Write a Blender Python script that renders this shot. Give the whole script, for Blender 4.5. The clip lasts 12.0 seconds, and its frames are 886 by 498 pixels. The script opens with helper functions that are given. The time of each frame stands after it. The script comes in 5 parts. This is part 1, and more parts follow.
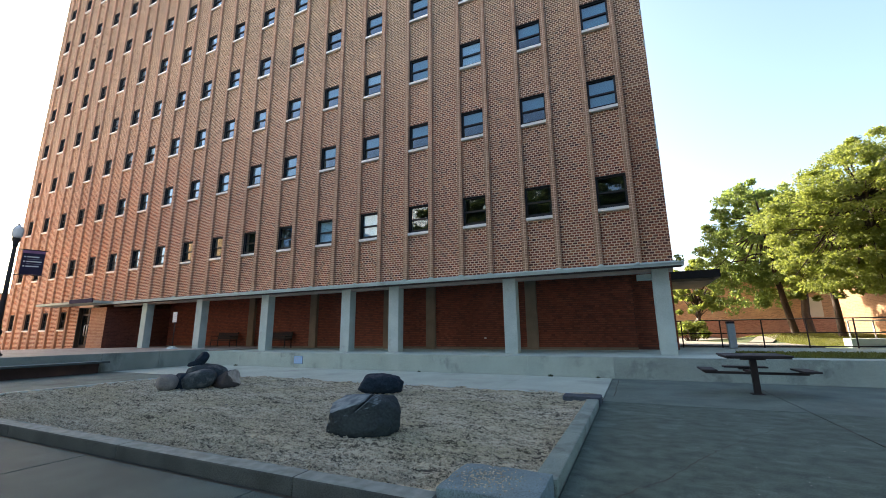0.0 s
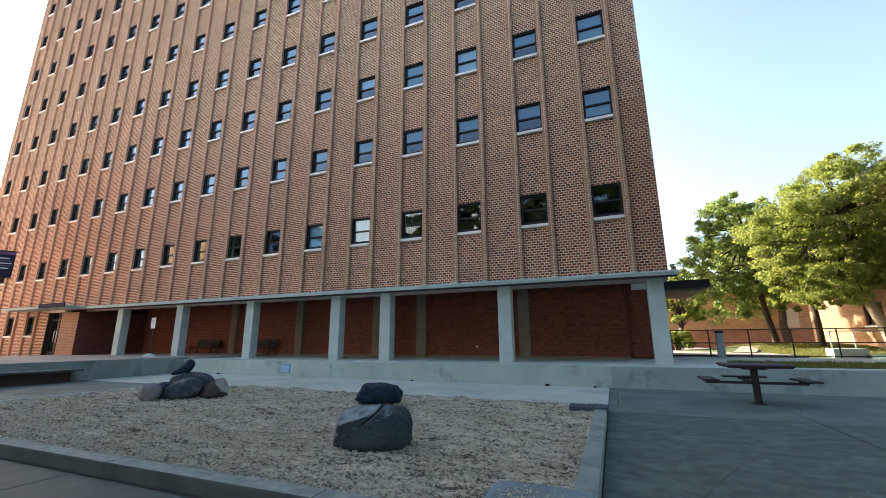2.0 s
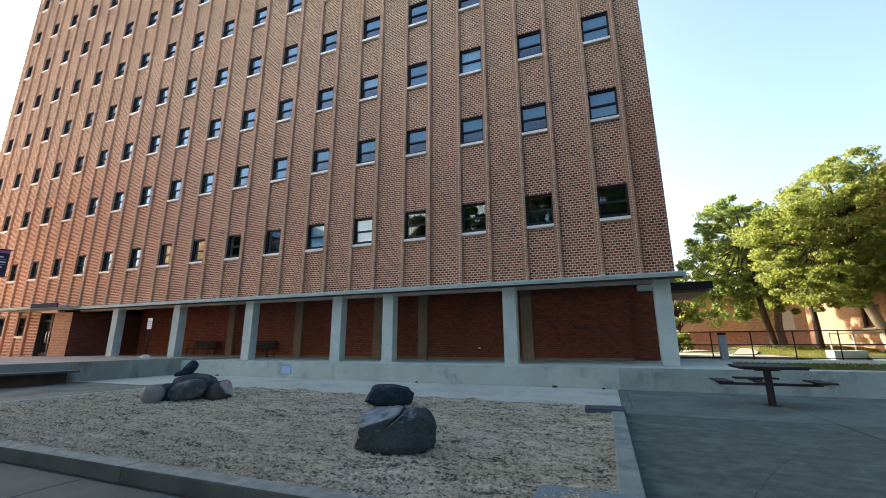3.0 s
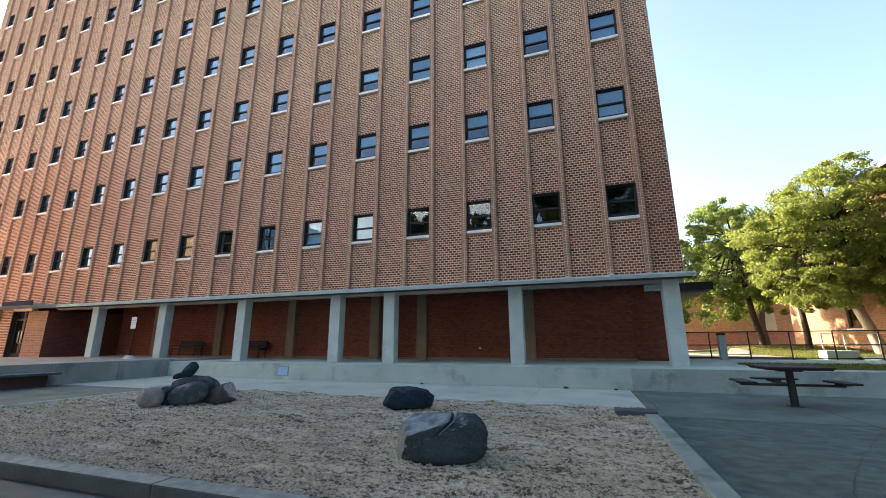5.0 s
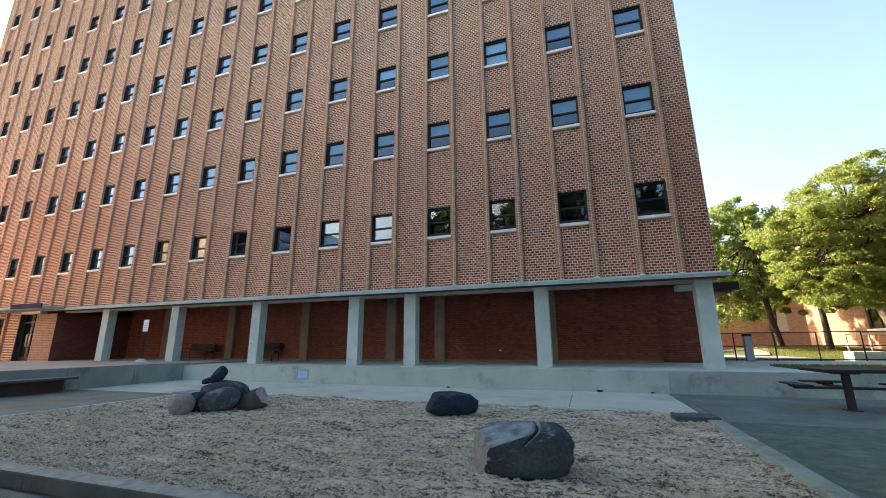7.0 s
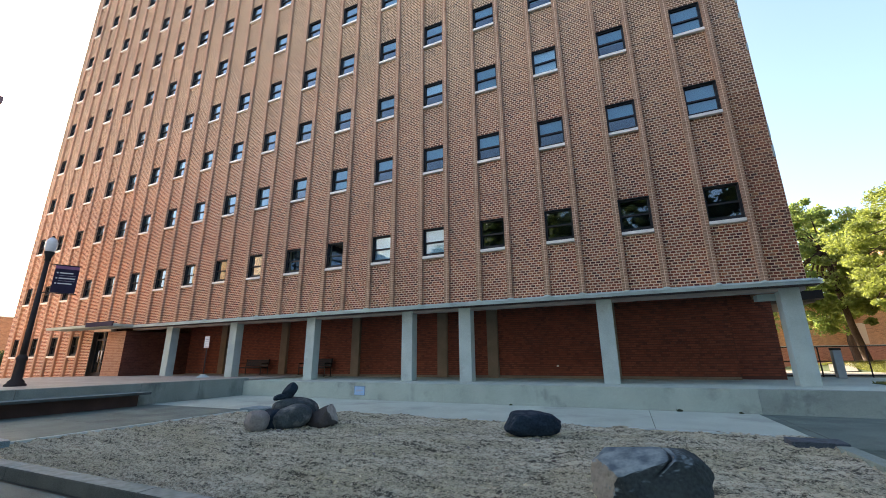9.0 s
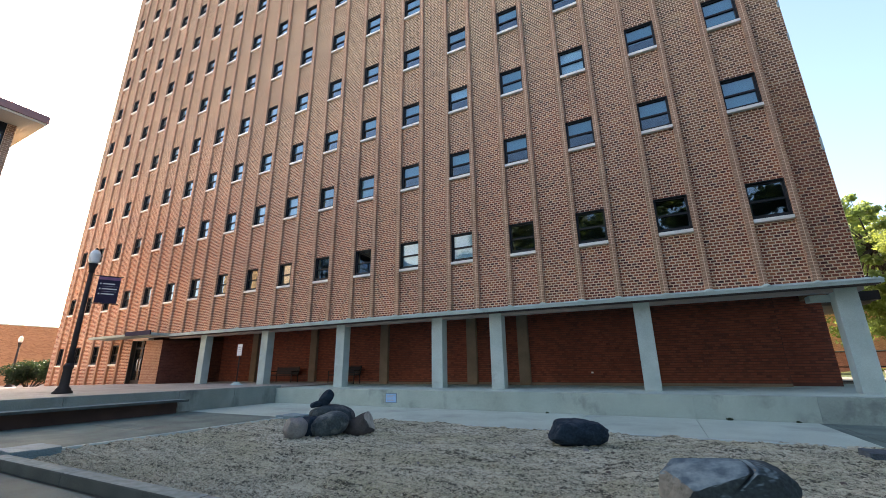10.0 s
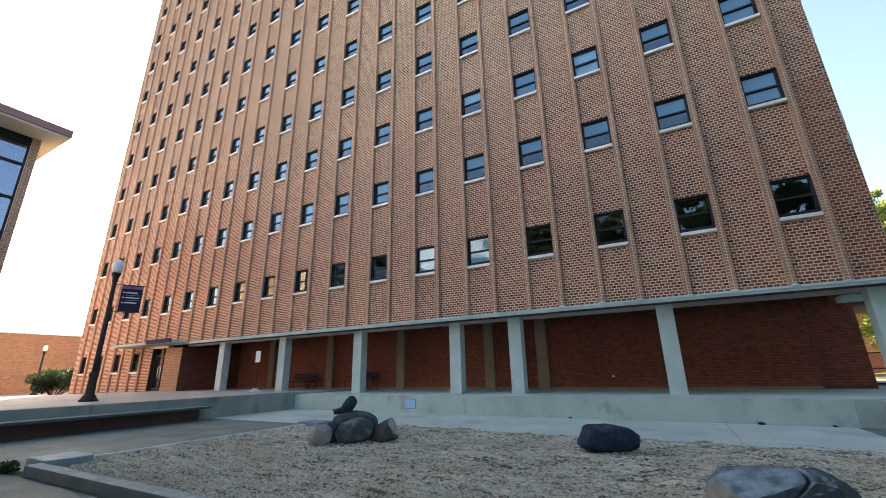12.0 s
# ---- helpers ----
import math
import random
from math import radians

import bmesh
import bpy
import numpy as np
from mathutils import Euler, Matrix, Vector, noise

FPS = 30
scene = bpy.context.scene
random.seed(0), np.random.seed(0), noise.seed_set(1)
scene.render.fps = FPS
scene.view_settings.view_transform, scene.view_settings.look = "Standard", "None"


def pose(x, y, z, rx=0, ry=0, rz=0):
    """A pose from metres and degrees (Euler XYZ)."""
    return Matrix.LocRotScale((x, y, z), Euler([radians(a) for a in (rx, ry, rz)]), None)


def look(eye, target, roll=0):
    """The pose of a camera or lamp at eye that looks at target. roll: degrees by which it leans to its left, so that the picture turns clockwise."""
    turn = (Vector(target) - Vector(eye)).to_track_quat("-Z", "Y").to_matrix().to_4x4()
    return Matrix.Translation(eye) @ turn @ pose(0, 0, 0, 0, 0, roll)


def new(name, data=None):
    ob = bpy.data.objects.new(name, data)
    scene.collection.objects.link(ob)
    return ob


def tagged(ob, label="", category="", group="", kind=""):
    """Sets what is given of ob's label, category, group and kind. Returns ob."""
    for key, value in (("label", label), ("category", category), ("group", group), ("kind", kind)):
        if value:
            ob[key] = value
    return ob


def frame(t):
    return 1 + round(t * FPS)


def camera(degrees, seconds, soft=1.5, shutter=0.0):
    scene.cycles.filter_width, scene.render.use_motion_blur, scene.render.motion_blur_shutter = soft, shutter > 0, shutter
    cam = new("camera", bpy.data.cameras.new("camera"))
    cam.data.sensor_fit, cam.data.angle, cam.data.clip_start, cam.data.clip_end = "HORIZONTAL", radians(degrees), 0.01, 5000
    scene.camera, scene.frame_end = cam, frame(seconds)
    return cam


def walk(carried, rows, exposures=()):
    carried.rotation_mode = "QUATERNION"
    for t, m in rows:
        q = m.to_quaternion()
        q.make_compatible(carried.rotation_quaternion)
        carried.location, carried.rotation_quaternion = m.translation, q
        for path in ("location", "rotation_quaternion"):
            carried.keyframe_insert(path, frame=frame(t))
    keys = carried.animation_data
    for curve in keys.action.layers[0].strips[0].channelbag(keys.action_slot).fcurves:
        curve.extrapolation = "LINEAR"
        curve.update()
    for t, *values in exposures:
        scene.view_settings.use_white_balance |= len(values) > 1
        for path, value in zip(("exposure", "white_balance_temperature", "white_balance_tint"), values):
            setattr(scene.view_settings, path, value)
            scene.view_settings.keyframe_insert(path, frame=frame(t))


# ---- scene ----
cam = camera(95.5, 12.0, soft=0.75)
PATH = [
    (0, (0.044, 0.012, 1.261), (-0.778, 1.789, 1.67), -0.6),
    (0.5, (-0.02, -0.005, 1.264), (-0.82, 1.78, 1.678), -0.5),
    (1, (-0.113, 0.013, 1.254), (-0.895, 1.805, 1.677), -0.4),
    (1.5, (-0.249, 0.03, 1.259), (-1.009, 1.827, 1.699), -0.4),
    (2, (-0.41, 0.04, 1.256), (-1.152, 1.843, 1.703), -0.3),
    (2.5, (-0.583, 0.046, 1.233), (-1.315, 1.851, 1.685), -0.2),
    (3, (-0.794, 0.028, 1.232), (-1.509, 1.839, 1.688), -0.2),
    (5, (-1.63, 0.081, 1.242), (-2.267, 1.922, 1.698), -0.2),
    (5.5, (-1.858, 0.077, 1.237), (-2.49, 1.918, 1.695), -0.3),
    (6, (-2.083, 0.072, 1.268), (-2.711, 1.915, 1.728), -0.3),
    (6.5, (-2.293, 0.089, 1.256), (-2.921, 1.93, 1.72), -0.3),
    (7, (-2.508, 0.104, 1.271), (-3.142, 1.944, 1.734), -0.4),
    (7.2, (-2.596, 0.124, 1.291), (-3.235, 1.963, 1.748), -0.3),
    (9, (-3.249, 0.065, 1.293), (-4.033, 1.826, 1.825), -0.5),
    (9.5, (-3.413, 0.063, 1.277), (-4.25, 1.794, 1.827), -0.6),
    (10, (-3.561, 0.079, 1.274), (-4.436, 1.786, 1.84), -0.7),
    (10.5, (-3.653, 0.081, 1.281), (-4.555, 1.773, 1.853), -0.8),
    (11, (-3.724, 0.055, 1.284), (-4.637, 1.74, 1.858), -0.9),
    (11.5, (-3.765, 0.044, 1.292), (-4.682, 1.724, 1.873), -1.0),
    (12, (-3.768, 0.022, 1.292), (-4.687, 1.698, 1.879), -1.2),
]
walk(cam, [(t, look(eye, target, roll)) for t, eye, target, roll in PATH], exposures=[(0.0, 1.91, 6330, 12), (3.0, 1.91, 6330, 12), (5.5, 2.0, 6340, 13), (12.0, 2.0, 6340, 13)])

# ---- light ----
world = bpy.data.worlds.new("sky")
scene.world = world
world.use_nodes = True
wn = world.node_tree.nodes
sky = wn.new("ShaderNodeTexSky")
sky.sky_type, sky.sun_disc = "NISHITA", False
SUN_TO = Vector((-0.86, 0.43, 0.36)).normalized()
sky.sun_elevation = math.asin(SUN_TO.z)
sky.sun_rotation = math.atan2(SUN_TO.x, SUN_TO.y)
sky.air_density, sky.dust_density, sky.ozone_density = 1.0, 3.2, 1.2
wn["Background"].inputs["Strength"].default_value = 0.15
world.node_tree.links.new(sky.outputs[0], wn["Background"].inputs["Color"])
sun = new("sun", bpy.data.lights.new("sun", "SUN"))
sun.data.energy, sun.data.angle, sun.data.color = 5.0, radians(0.53), (1.0, 0.88, 0.7)
sun.matrix_world = look((0, 0, 60), Vector((0, 0, 60)) - SUN_TO)


# ---- materials ----
def mat(name, colour, colour2=None, rough=0.8, metal=0.0, scale=6.0, fine=60.0, bump=0.15, spread=(0.35, 0.65), random_by="", shift=(0.72, 1.28), stain=None, stain_scale=0.6, stain_at=(0.5, 0.7), streak=(1, 1, 1), speck=None, spec=0.5):
    """A surface that varies at two scales, with relief; speck: (value, scale, from) of small pits; random_by: 'object' or 'island' shifts it piece by piece."""
    m = bpy.data.materials.new(name)
    m.use_nodes = True
    t = m.node_tree
    n, link = t.nodes, t.links.new
    b = n["Principled BSDF"]
    b.inputs["Roughness"].default_value, b.inputs["Metallic"].default_value, b.inputs["Specular IOR Level"].default_value = rough, metal, spec
    geo = n.new("ShaderNodeNewGeometry")
    mp = n.new("ShaderNodeMapping")
    mp.inputs["Scale"].default_value = streak
    link(geo.outputs["Position"], mp.inputs["Vector"])
    big, small = n.new("ShaderNodeTexNoise"), n.new("ShaderNodeTexNoise")
    big.inputs["Scale"].default_value, big.inputs["Detail"].default_value = scale, 5
    small.inputs["Scale"].default_value, small.inputs["Detail"].default_value = fine, 4
    link(mp.outputs[0], big.inputs["Vector"])
    link(mp.outputs[0], small.inputs["Vector"])
    mixf = n.new("ShaderNodeMath")
    mixf.operation = "MULTIPLY_ADD"
    mixf.inputs[1].default_value = 0.5
    link(small.outputs[0], mixf.inputs[0])
    half = n.new("ShaderNodeMath")
    half.operation, half.inputs[1].default_value = "MULTIPLY", 0.5
    link(big.outputs[0], half.inputs[0])
    link(half.outputs[0], mixf.inputs[2])
    ramp = n.new("ShaderNodeValToRGB")
    ramp.color_ramp.elements[0].position, ramp.color_ramp.elements[1].position = spread
    c2 = colour2 or tuple(c * 0.7 for c in colour)
    ramp.color_ramp.elements[0].color, ramp.color_ramp.elements[1].color = (*c2, 1), (*colour, 1)
    link(mixf.outputs[0], ramp.inputs[0])
    out = ramp.outputs[0]
    if stain:
        sn = n.new("ShaderNodeTexNoise")
        sn.inputs["Scale"].default_value, sn.inputs["Detail"].default_value, sn.inputs["Roughness"].default_value = stain_scale, 8, 0.65
        link(mp.outputs[0], sn.inputs["Vector"])
        sr = n.new("ShaderNodeValToRGB")
        sr.color_ramp.elements[0].position, sr.color_ramp.elements[1].position = stain_at
        link(sn.outputs[0], sr.inputs[0])
        mx = n.new("ShaderNodeMix")
        mx.data_type = "RGBA"
        link(sr.outputs[0], mx.inputs["Factor"])
        link(out, mx.inputs["A"])
        mx.inputs["B"].default_value = (*stain, 1)
        out = mx.outputs["Result"]
    if speck:
        pit, pr, pm = n.new("ShaderNodeTexNoise"), n.new("ShaderNodeMapRange"), n.new("ShaderNodeHueSaturation")
        pit.inputs["Scale"].default_value, pit.inputs["Detail"].default_value = speck[1], 2
        link(mp.outputs[0], pit.inputs["Vector"])
        pr.inputs["From Min"].default_value, pr.inputs["From Max"].default_value = speck[2] - 0.12, speck[2] + 0.06
        pr.inputs["To Min"].default_value, pr.inputs["To Max"].default_value = 1.06, speck[0]
        link(pit.outputs[0], pr.inputs["Value"])
        link(pr.outputs[0], pm.inputs["Value"])
        link(out, pm.inputs["Color"])
        out = pm.outputs[0]
    if random_by:
        hs = n.new("ShaderNodeHueSaturation")
        rng = n.new("ShaderNodeMapRange")
        rng.inputs["To Min"].default_value, rng.inputs["To Max"].default_value = shift
        src = n.new("ShaderNodeObjectInfo").outputs["Random"] if random_by == "object" else geo.outputs["Random Per Island"]
        link(src, rng.inputs["Value"])
        link(rng.outputs[0], hs.inputs["Value"])
        link(out, hs.inputs["Color"])
        out = hs.outputs[0]
    link(out, b.inputs["Base Color"])
    if bump:
        bp = n.new("ShaderNodeBump")
        bp.inputs["Strength"].default_value, bp.inputs["Distance"].default_value = bump, 0.02
        link(mixf.outputs[0], bp.inputs["Height"])
        link(bp.outputs[0], b.inputs["Normal"])
    return m


def side_toned(*a, side_tones=(), crack=None, **k):
    """A stone with other tones on the sides that face the given ways: (way, from, full, colour, blotches); crack:
    darker colour along the plane of a crack.
    """
    m = mat(*a, **k)
    n, link = m.node_tree.nodes, m.node_tree.links.new
    b = n["Principled BSDF"]
    geo = n.new("ShaderNodeNewGeometry")
    out = b.inputs["Base Color"].links[0].from_socket
    for way, low, full, colour, blotch in side_tones:
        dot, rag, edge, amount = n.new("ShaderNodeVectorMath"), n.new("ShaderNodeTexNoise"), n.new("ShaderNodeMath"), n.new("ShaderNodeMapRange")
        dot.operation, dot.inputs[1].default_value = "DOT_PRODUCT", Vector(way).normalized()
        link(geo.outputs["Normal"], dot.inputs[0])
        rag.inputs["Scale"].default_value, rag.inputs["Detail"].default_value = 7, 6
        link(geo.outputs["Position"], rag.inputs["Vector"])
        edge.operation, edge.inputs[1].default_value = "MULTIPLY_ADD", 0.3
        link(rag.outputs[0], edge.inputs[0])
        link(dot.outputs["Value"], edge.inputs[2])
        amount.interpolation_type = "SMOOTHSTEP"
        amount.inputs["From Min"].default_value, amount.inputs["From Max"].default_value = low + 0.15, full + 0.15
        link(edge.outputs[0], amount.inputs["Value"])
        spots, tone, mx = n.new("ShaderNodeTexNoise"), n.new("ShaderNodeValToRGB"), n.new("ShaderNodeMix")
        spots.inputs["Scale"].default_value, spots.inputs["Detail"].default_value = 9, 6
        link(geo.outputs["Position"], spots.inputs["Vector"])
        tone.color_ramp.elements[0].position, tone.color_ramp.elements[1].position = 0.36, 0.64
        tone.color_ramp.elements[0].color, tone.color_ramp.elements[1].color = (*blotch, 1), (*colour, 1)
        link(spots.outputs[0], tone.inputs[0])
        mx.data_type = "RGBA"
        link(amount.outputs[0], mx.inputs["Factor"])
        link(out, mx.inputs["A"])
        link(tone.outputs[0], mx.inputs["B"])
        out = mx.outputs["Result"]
    if crack:
        way, d, w, _, foot = crack
        own = n.new("ShaderNodeTexCoord").outputs["Object"]
        sep = n.new("ShaderNodeSeparateXYZ")
        link(own, sep.inputs[0])

        def calc(operation, *inputs):
            node = n.new("ShaderNodeMath")
            node.operation = operation
            for k, value in enumerate(inputs):
                if isinstance(value, (int, float)):
                    node.inputs[k].default_value = value
                else:
                    link(value, node.inputs[k])
            return node.outputs[0]

        dot = n.new("ShaderNodeVectorMath")
        dot.operation, dot.inputs[1].default_value = "DOT_PRODUCT", Vector(way).normalized()
        link(own, dot.inputs[0])
        wave = calc("SINE", calc("MULTIPLY_ADD", sep.outputs[2], 14.0, calc("MULTIPLY", sep.outputs[1], 9.0)))
        q = calc("ABSOLUTE", calc("MULTIPLY_ADD", wave, 0.012, calc("SUBTRACT", dot.outputs["Value"], d)))
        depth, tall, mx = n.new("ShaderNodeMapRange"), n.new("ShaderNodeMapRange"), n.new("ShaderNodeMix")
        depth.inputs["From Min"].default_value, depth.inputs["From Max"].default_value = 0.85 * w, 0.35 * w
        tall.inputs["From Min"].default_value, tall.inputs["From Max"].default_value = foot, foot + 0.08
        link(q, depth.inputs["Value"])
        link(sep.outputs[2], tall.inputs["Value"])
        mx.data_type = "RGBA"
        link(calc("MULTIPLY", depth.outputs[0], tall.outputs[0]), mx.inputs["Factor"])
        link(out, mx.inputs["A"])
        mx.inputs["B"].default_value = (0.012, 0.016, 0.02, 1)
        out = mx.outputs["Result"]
    link(out, b.inputs["Base Color"])
    return m


def coursed(*a, **k):
    """A far brick wall: the same surface with fine courses and joints in its relief and colour."""
    m = mat(*a, **k)
    n, link = m.node_tree.nodes, m.node_tree.links.new
    b = n["Principled BSDF"]
    geo = n.new("ShaderNodeNewGeometry")
    sep, com, add = n.new("ShaderNodeSeparateXYZ"), n.new("ShaderNodeCombineXYZ"), n.new("ShaderNodeMath")
    link(geo.outputs["Position"], sep.inputs[0])
    link(sep.outputs[0], add.inputs[0])
    link(sep.outputs[1], add.inputs[1])
    link(add.outputs[0], com.inputs[0])
    link(sep.outputs[2], com.inputs[1])
    br = n.new("ShaderNodeTexBrick")
    for key, value in (("Scale", 1.0), ("Brick Width", 0.22), ("Row Height", 0.085), ("Mortar Size", 0.008), ("Bias", 0.0)):
        br.inputs[key].default_value = value
    br.inputs["Color1"].default_value, br.inputs["Color2"].default_value, br.inputs["Mortar"].default_value = (1.12, 1.08, 1.05, 1), (0.72, 0.68, 0.66, 1), (1.15, 1.25, 1.35, 1)
    link(com.outputs[0], br.inputs["Vector"])
    mx = n.new("ShaderNodeMix")
    mx.data_type, mx.blend_type = "RGBA", "MULTIPLY"
    mx.inputs["Factor"].default_value = 1.0
    old = b.inputs["Base Color"].links[0].from_socket
    link(old, mx.inputs["A"])
    link(br.outputs["Color"], mx.inputs["B"])
    link(mx.outputs["Result"], b.inputs["Base Color"])
    return m


def brick_mat(name, random_by, stops, rough=0.85, muted=None):
    """Fired clay: each brick takes its own colour from the stops; grain and smudges on top. The last argument holds
    tanner stops, blended in towards the upper storeys.
    """
    m = bpy.data.materials.new(name)
    m.use_nodes = True
    n, link = m.node_tree.nodes, m.node_tree.links.new
    b = n["Principled BSDF"]
    b.inputs["Roughness"].default_value = rough
    geo = n.new("ShaderNodeNewGeometry")
    src = n.new("ShaderNodeObjectInfo").outputs["Random"] if random_by == "object" else geo.outputs["Random Per Island"]
    r = n.new("ShaderNodeValToRGB")
    while len(r.color_ramp.elements) < len(stops):
        r.color_ramp.elements.new(0.5)
    for k, (e, c) in enumerate(zip(r.color_ramp.elements, stops)):
        e.position, e.color = k / (len(stops) - 1), (*c, 1)
    link(src, r.inputs[0])
    clay = r.outputs[0]
    if muted:
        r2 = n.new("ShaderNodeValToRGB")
        while len(r2.color_ramp.elements) < len(muted):
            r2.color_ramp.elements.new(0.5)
        for k, (e, c) in enumerate(zip(r2.color_ramp.elements, muted)):
            e.position, e.color = k / (len(muted) - 1), (*c, 1)
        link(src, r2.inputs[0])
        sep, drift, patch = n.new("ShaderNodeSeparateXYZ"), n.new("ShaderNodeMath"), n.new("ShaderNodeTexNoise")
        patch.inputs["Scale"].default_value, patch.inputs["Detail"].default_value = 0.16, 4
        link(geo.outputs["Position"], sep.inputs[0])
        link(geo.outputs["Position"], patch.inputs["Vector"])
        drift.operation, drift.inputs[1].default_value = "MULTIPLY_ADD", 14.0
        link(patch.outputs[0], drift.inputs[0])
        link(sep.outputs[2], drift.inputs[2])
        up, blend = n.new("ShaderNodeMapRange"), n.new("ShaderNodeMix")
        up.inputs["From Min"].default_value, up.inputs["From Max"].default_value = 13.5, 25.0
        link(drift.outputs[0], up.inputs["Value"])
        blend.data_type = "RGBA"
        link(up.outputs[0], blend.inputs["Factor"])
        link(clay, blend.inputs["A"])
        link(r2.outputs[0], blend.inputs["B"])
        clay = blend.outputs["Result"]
    no, wide = n.new("ShaderNodeTexNoise"), n.new("ShaderNodeTexNoise")
    no.inputs["Scale"].default_value, no.inputs["Detail"].default_value = 45, 5
    wide.inputs["Scale"].default_value, wide.inputs["Detail"].default_value = 0.5, 6
    link(geo.outputs["Position"], no.inputs["Vector"])
    link(geo.outputs["Position"], wide.inputs["Vector"])
    add = n.new("ShaderNodeMath")
    add.operation = "MULTIPLY_ADD"
    add.inputs[1].default_value = 0.9
    link(wide.outputs[0], add.inputs[0])
    link(no.outputs[0], add.inputs[2])
    rng = n.new("ShaderNodeMapRange")
    rng.inputs["From Min"].default_value, rng.inputs["From Max"].default_value = 0.55, 1.35
    rng.inputs["To Min"].default_value, rng.inputs["To Max"].default_value = 0.7, 1.25
    link(add.outputs[0], rng.inputs["Value"])
    hs = n.new("ShaderNodeHueSaturation")
    link(clay, hs.inputs["Color"])
    link(rng.outputs[0], hs.inputs["Value"])
    link(hs.outputs[0], b.inputs["Base Color"])
    bp = n.new("ShaderNodeBump")
    bp.inputs["Strength"].default_value, bp.inputs["Distance"].default_value = 0.3, 0.01
    link(no.outputs[0], bp.inputs["Height"])
    link(bp.outputs[0], b.inputs["Normal"])
    return m


def glass_mat(name, tint, r0=0.05):
    """Clear glass that reflects r0 of the light head-on and more at a slant."""
    m = bpy.data.materials.new(name)
    m.use_nodes = True
    n, link = m.node_tree.nodes, m.node_tree.links.new
    n.remove(n["Principled BSDF"])
    lw, tr, gl, mx = (n.new("ShaderNode" + k) for k in ("LayerWeight", "BsdfTransparent", "BsdfGlossy", "MixShader"))
    power, scaled = n.new("ShaderNodeMath"), n.new("ShaderNodeMath")
    power.operation, scaled.operation = "POWER", "MULTIPLY_ADD"
    lw.inputs["Blend"].default_value = 0.5
    power.inputs[1].default_value = 2.2
    scaled.inputs[1].default_value, scaled.inputs[2].default_value = 1 - r0, r0
    link(lw.outputs["Facing"], power.inputs[0])
    link(power.outputs[0], scaled.inputs[0])
    tr.inputs["Color"].default_value = (*tint, 1)
    gl.inputs["Roughness"].default_value = 0.01
    link(scaled.outputs[0], mx.inputs[0])
    link(tr.outputs[0], mx.inputs[1])
    link(gl.outputs[0], mx.inputs[2])
    link(mx.outputs[0], n["Material Output"].inputs[0])
    return m


def leaf_mat(name, dark, light, through_colour):
    m = bpy.data.materials.new(name)
    m.use_nodes = True
    n, link = m.node_tree.nodes, m.node_tree.links.new
    b = n["Principled BSDF"]
    b.inputs["Roughness"].default_value = 0.55
    geo = n.new("ShaderNodeNewGeometry")
    r = n.new("ShaderNodeValToRGB")
    r.color_ramp.elements[0].color, r.color_ramp.elements[1].color = (*dark, 1), (*light, 1)
    link(geo.outputs["Random Per Island"], r.inputs[0])
    link(r.outputs[0], b.inputs["Base Color"])
    tl, mx = n.new("ShaderNodeBsdfTranslucent"), n.new("ShaderNodeMixShader")
    tl.inputs["Color"].default_value = (*through_colour, 1)
    mx.inputs[0].default_value = 0.45
    link(b.outputs[0], mx.inputs[1])
    link(tl.outputs[0], mx.inputs[2])
    link(mx.outputs[0], n["Material Output"].inputs[0])
    return m


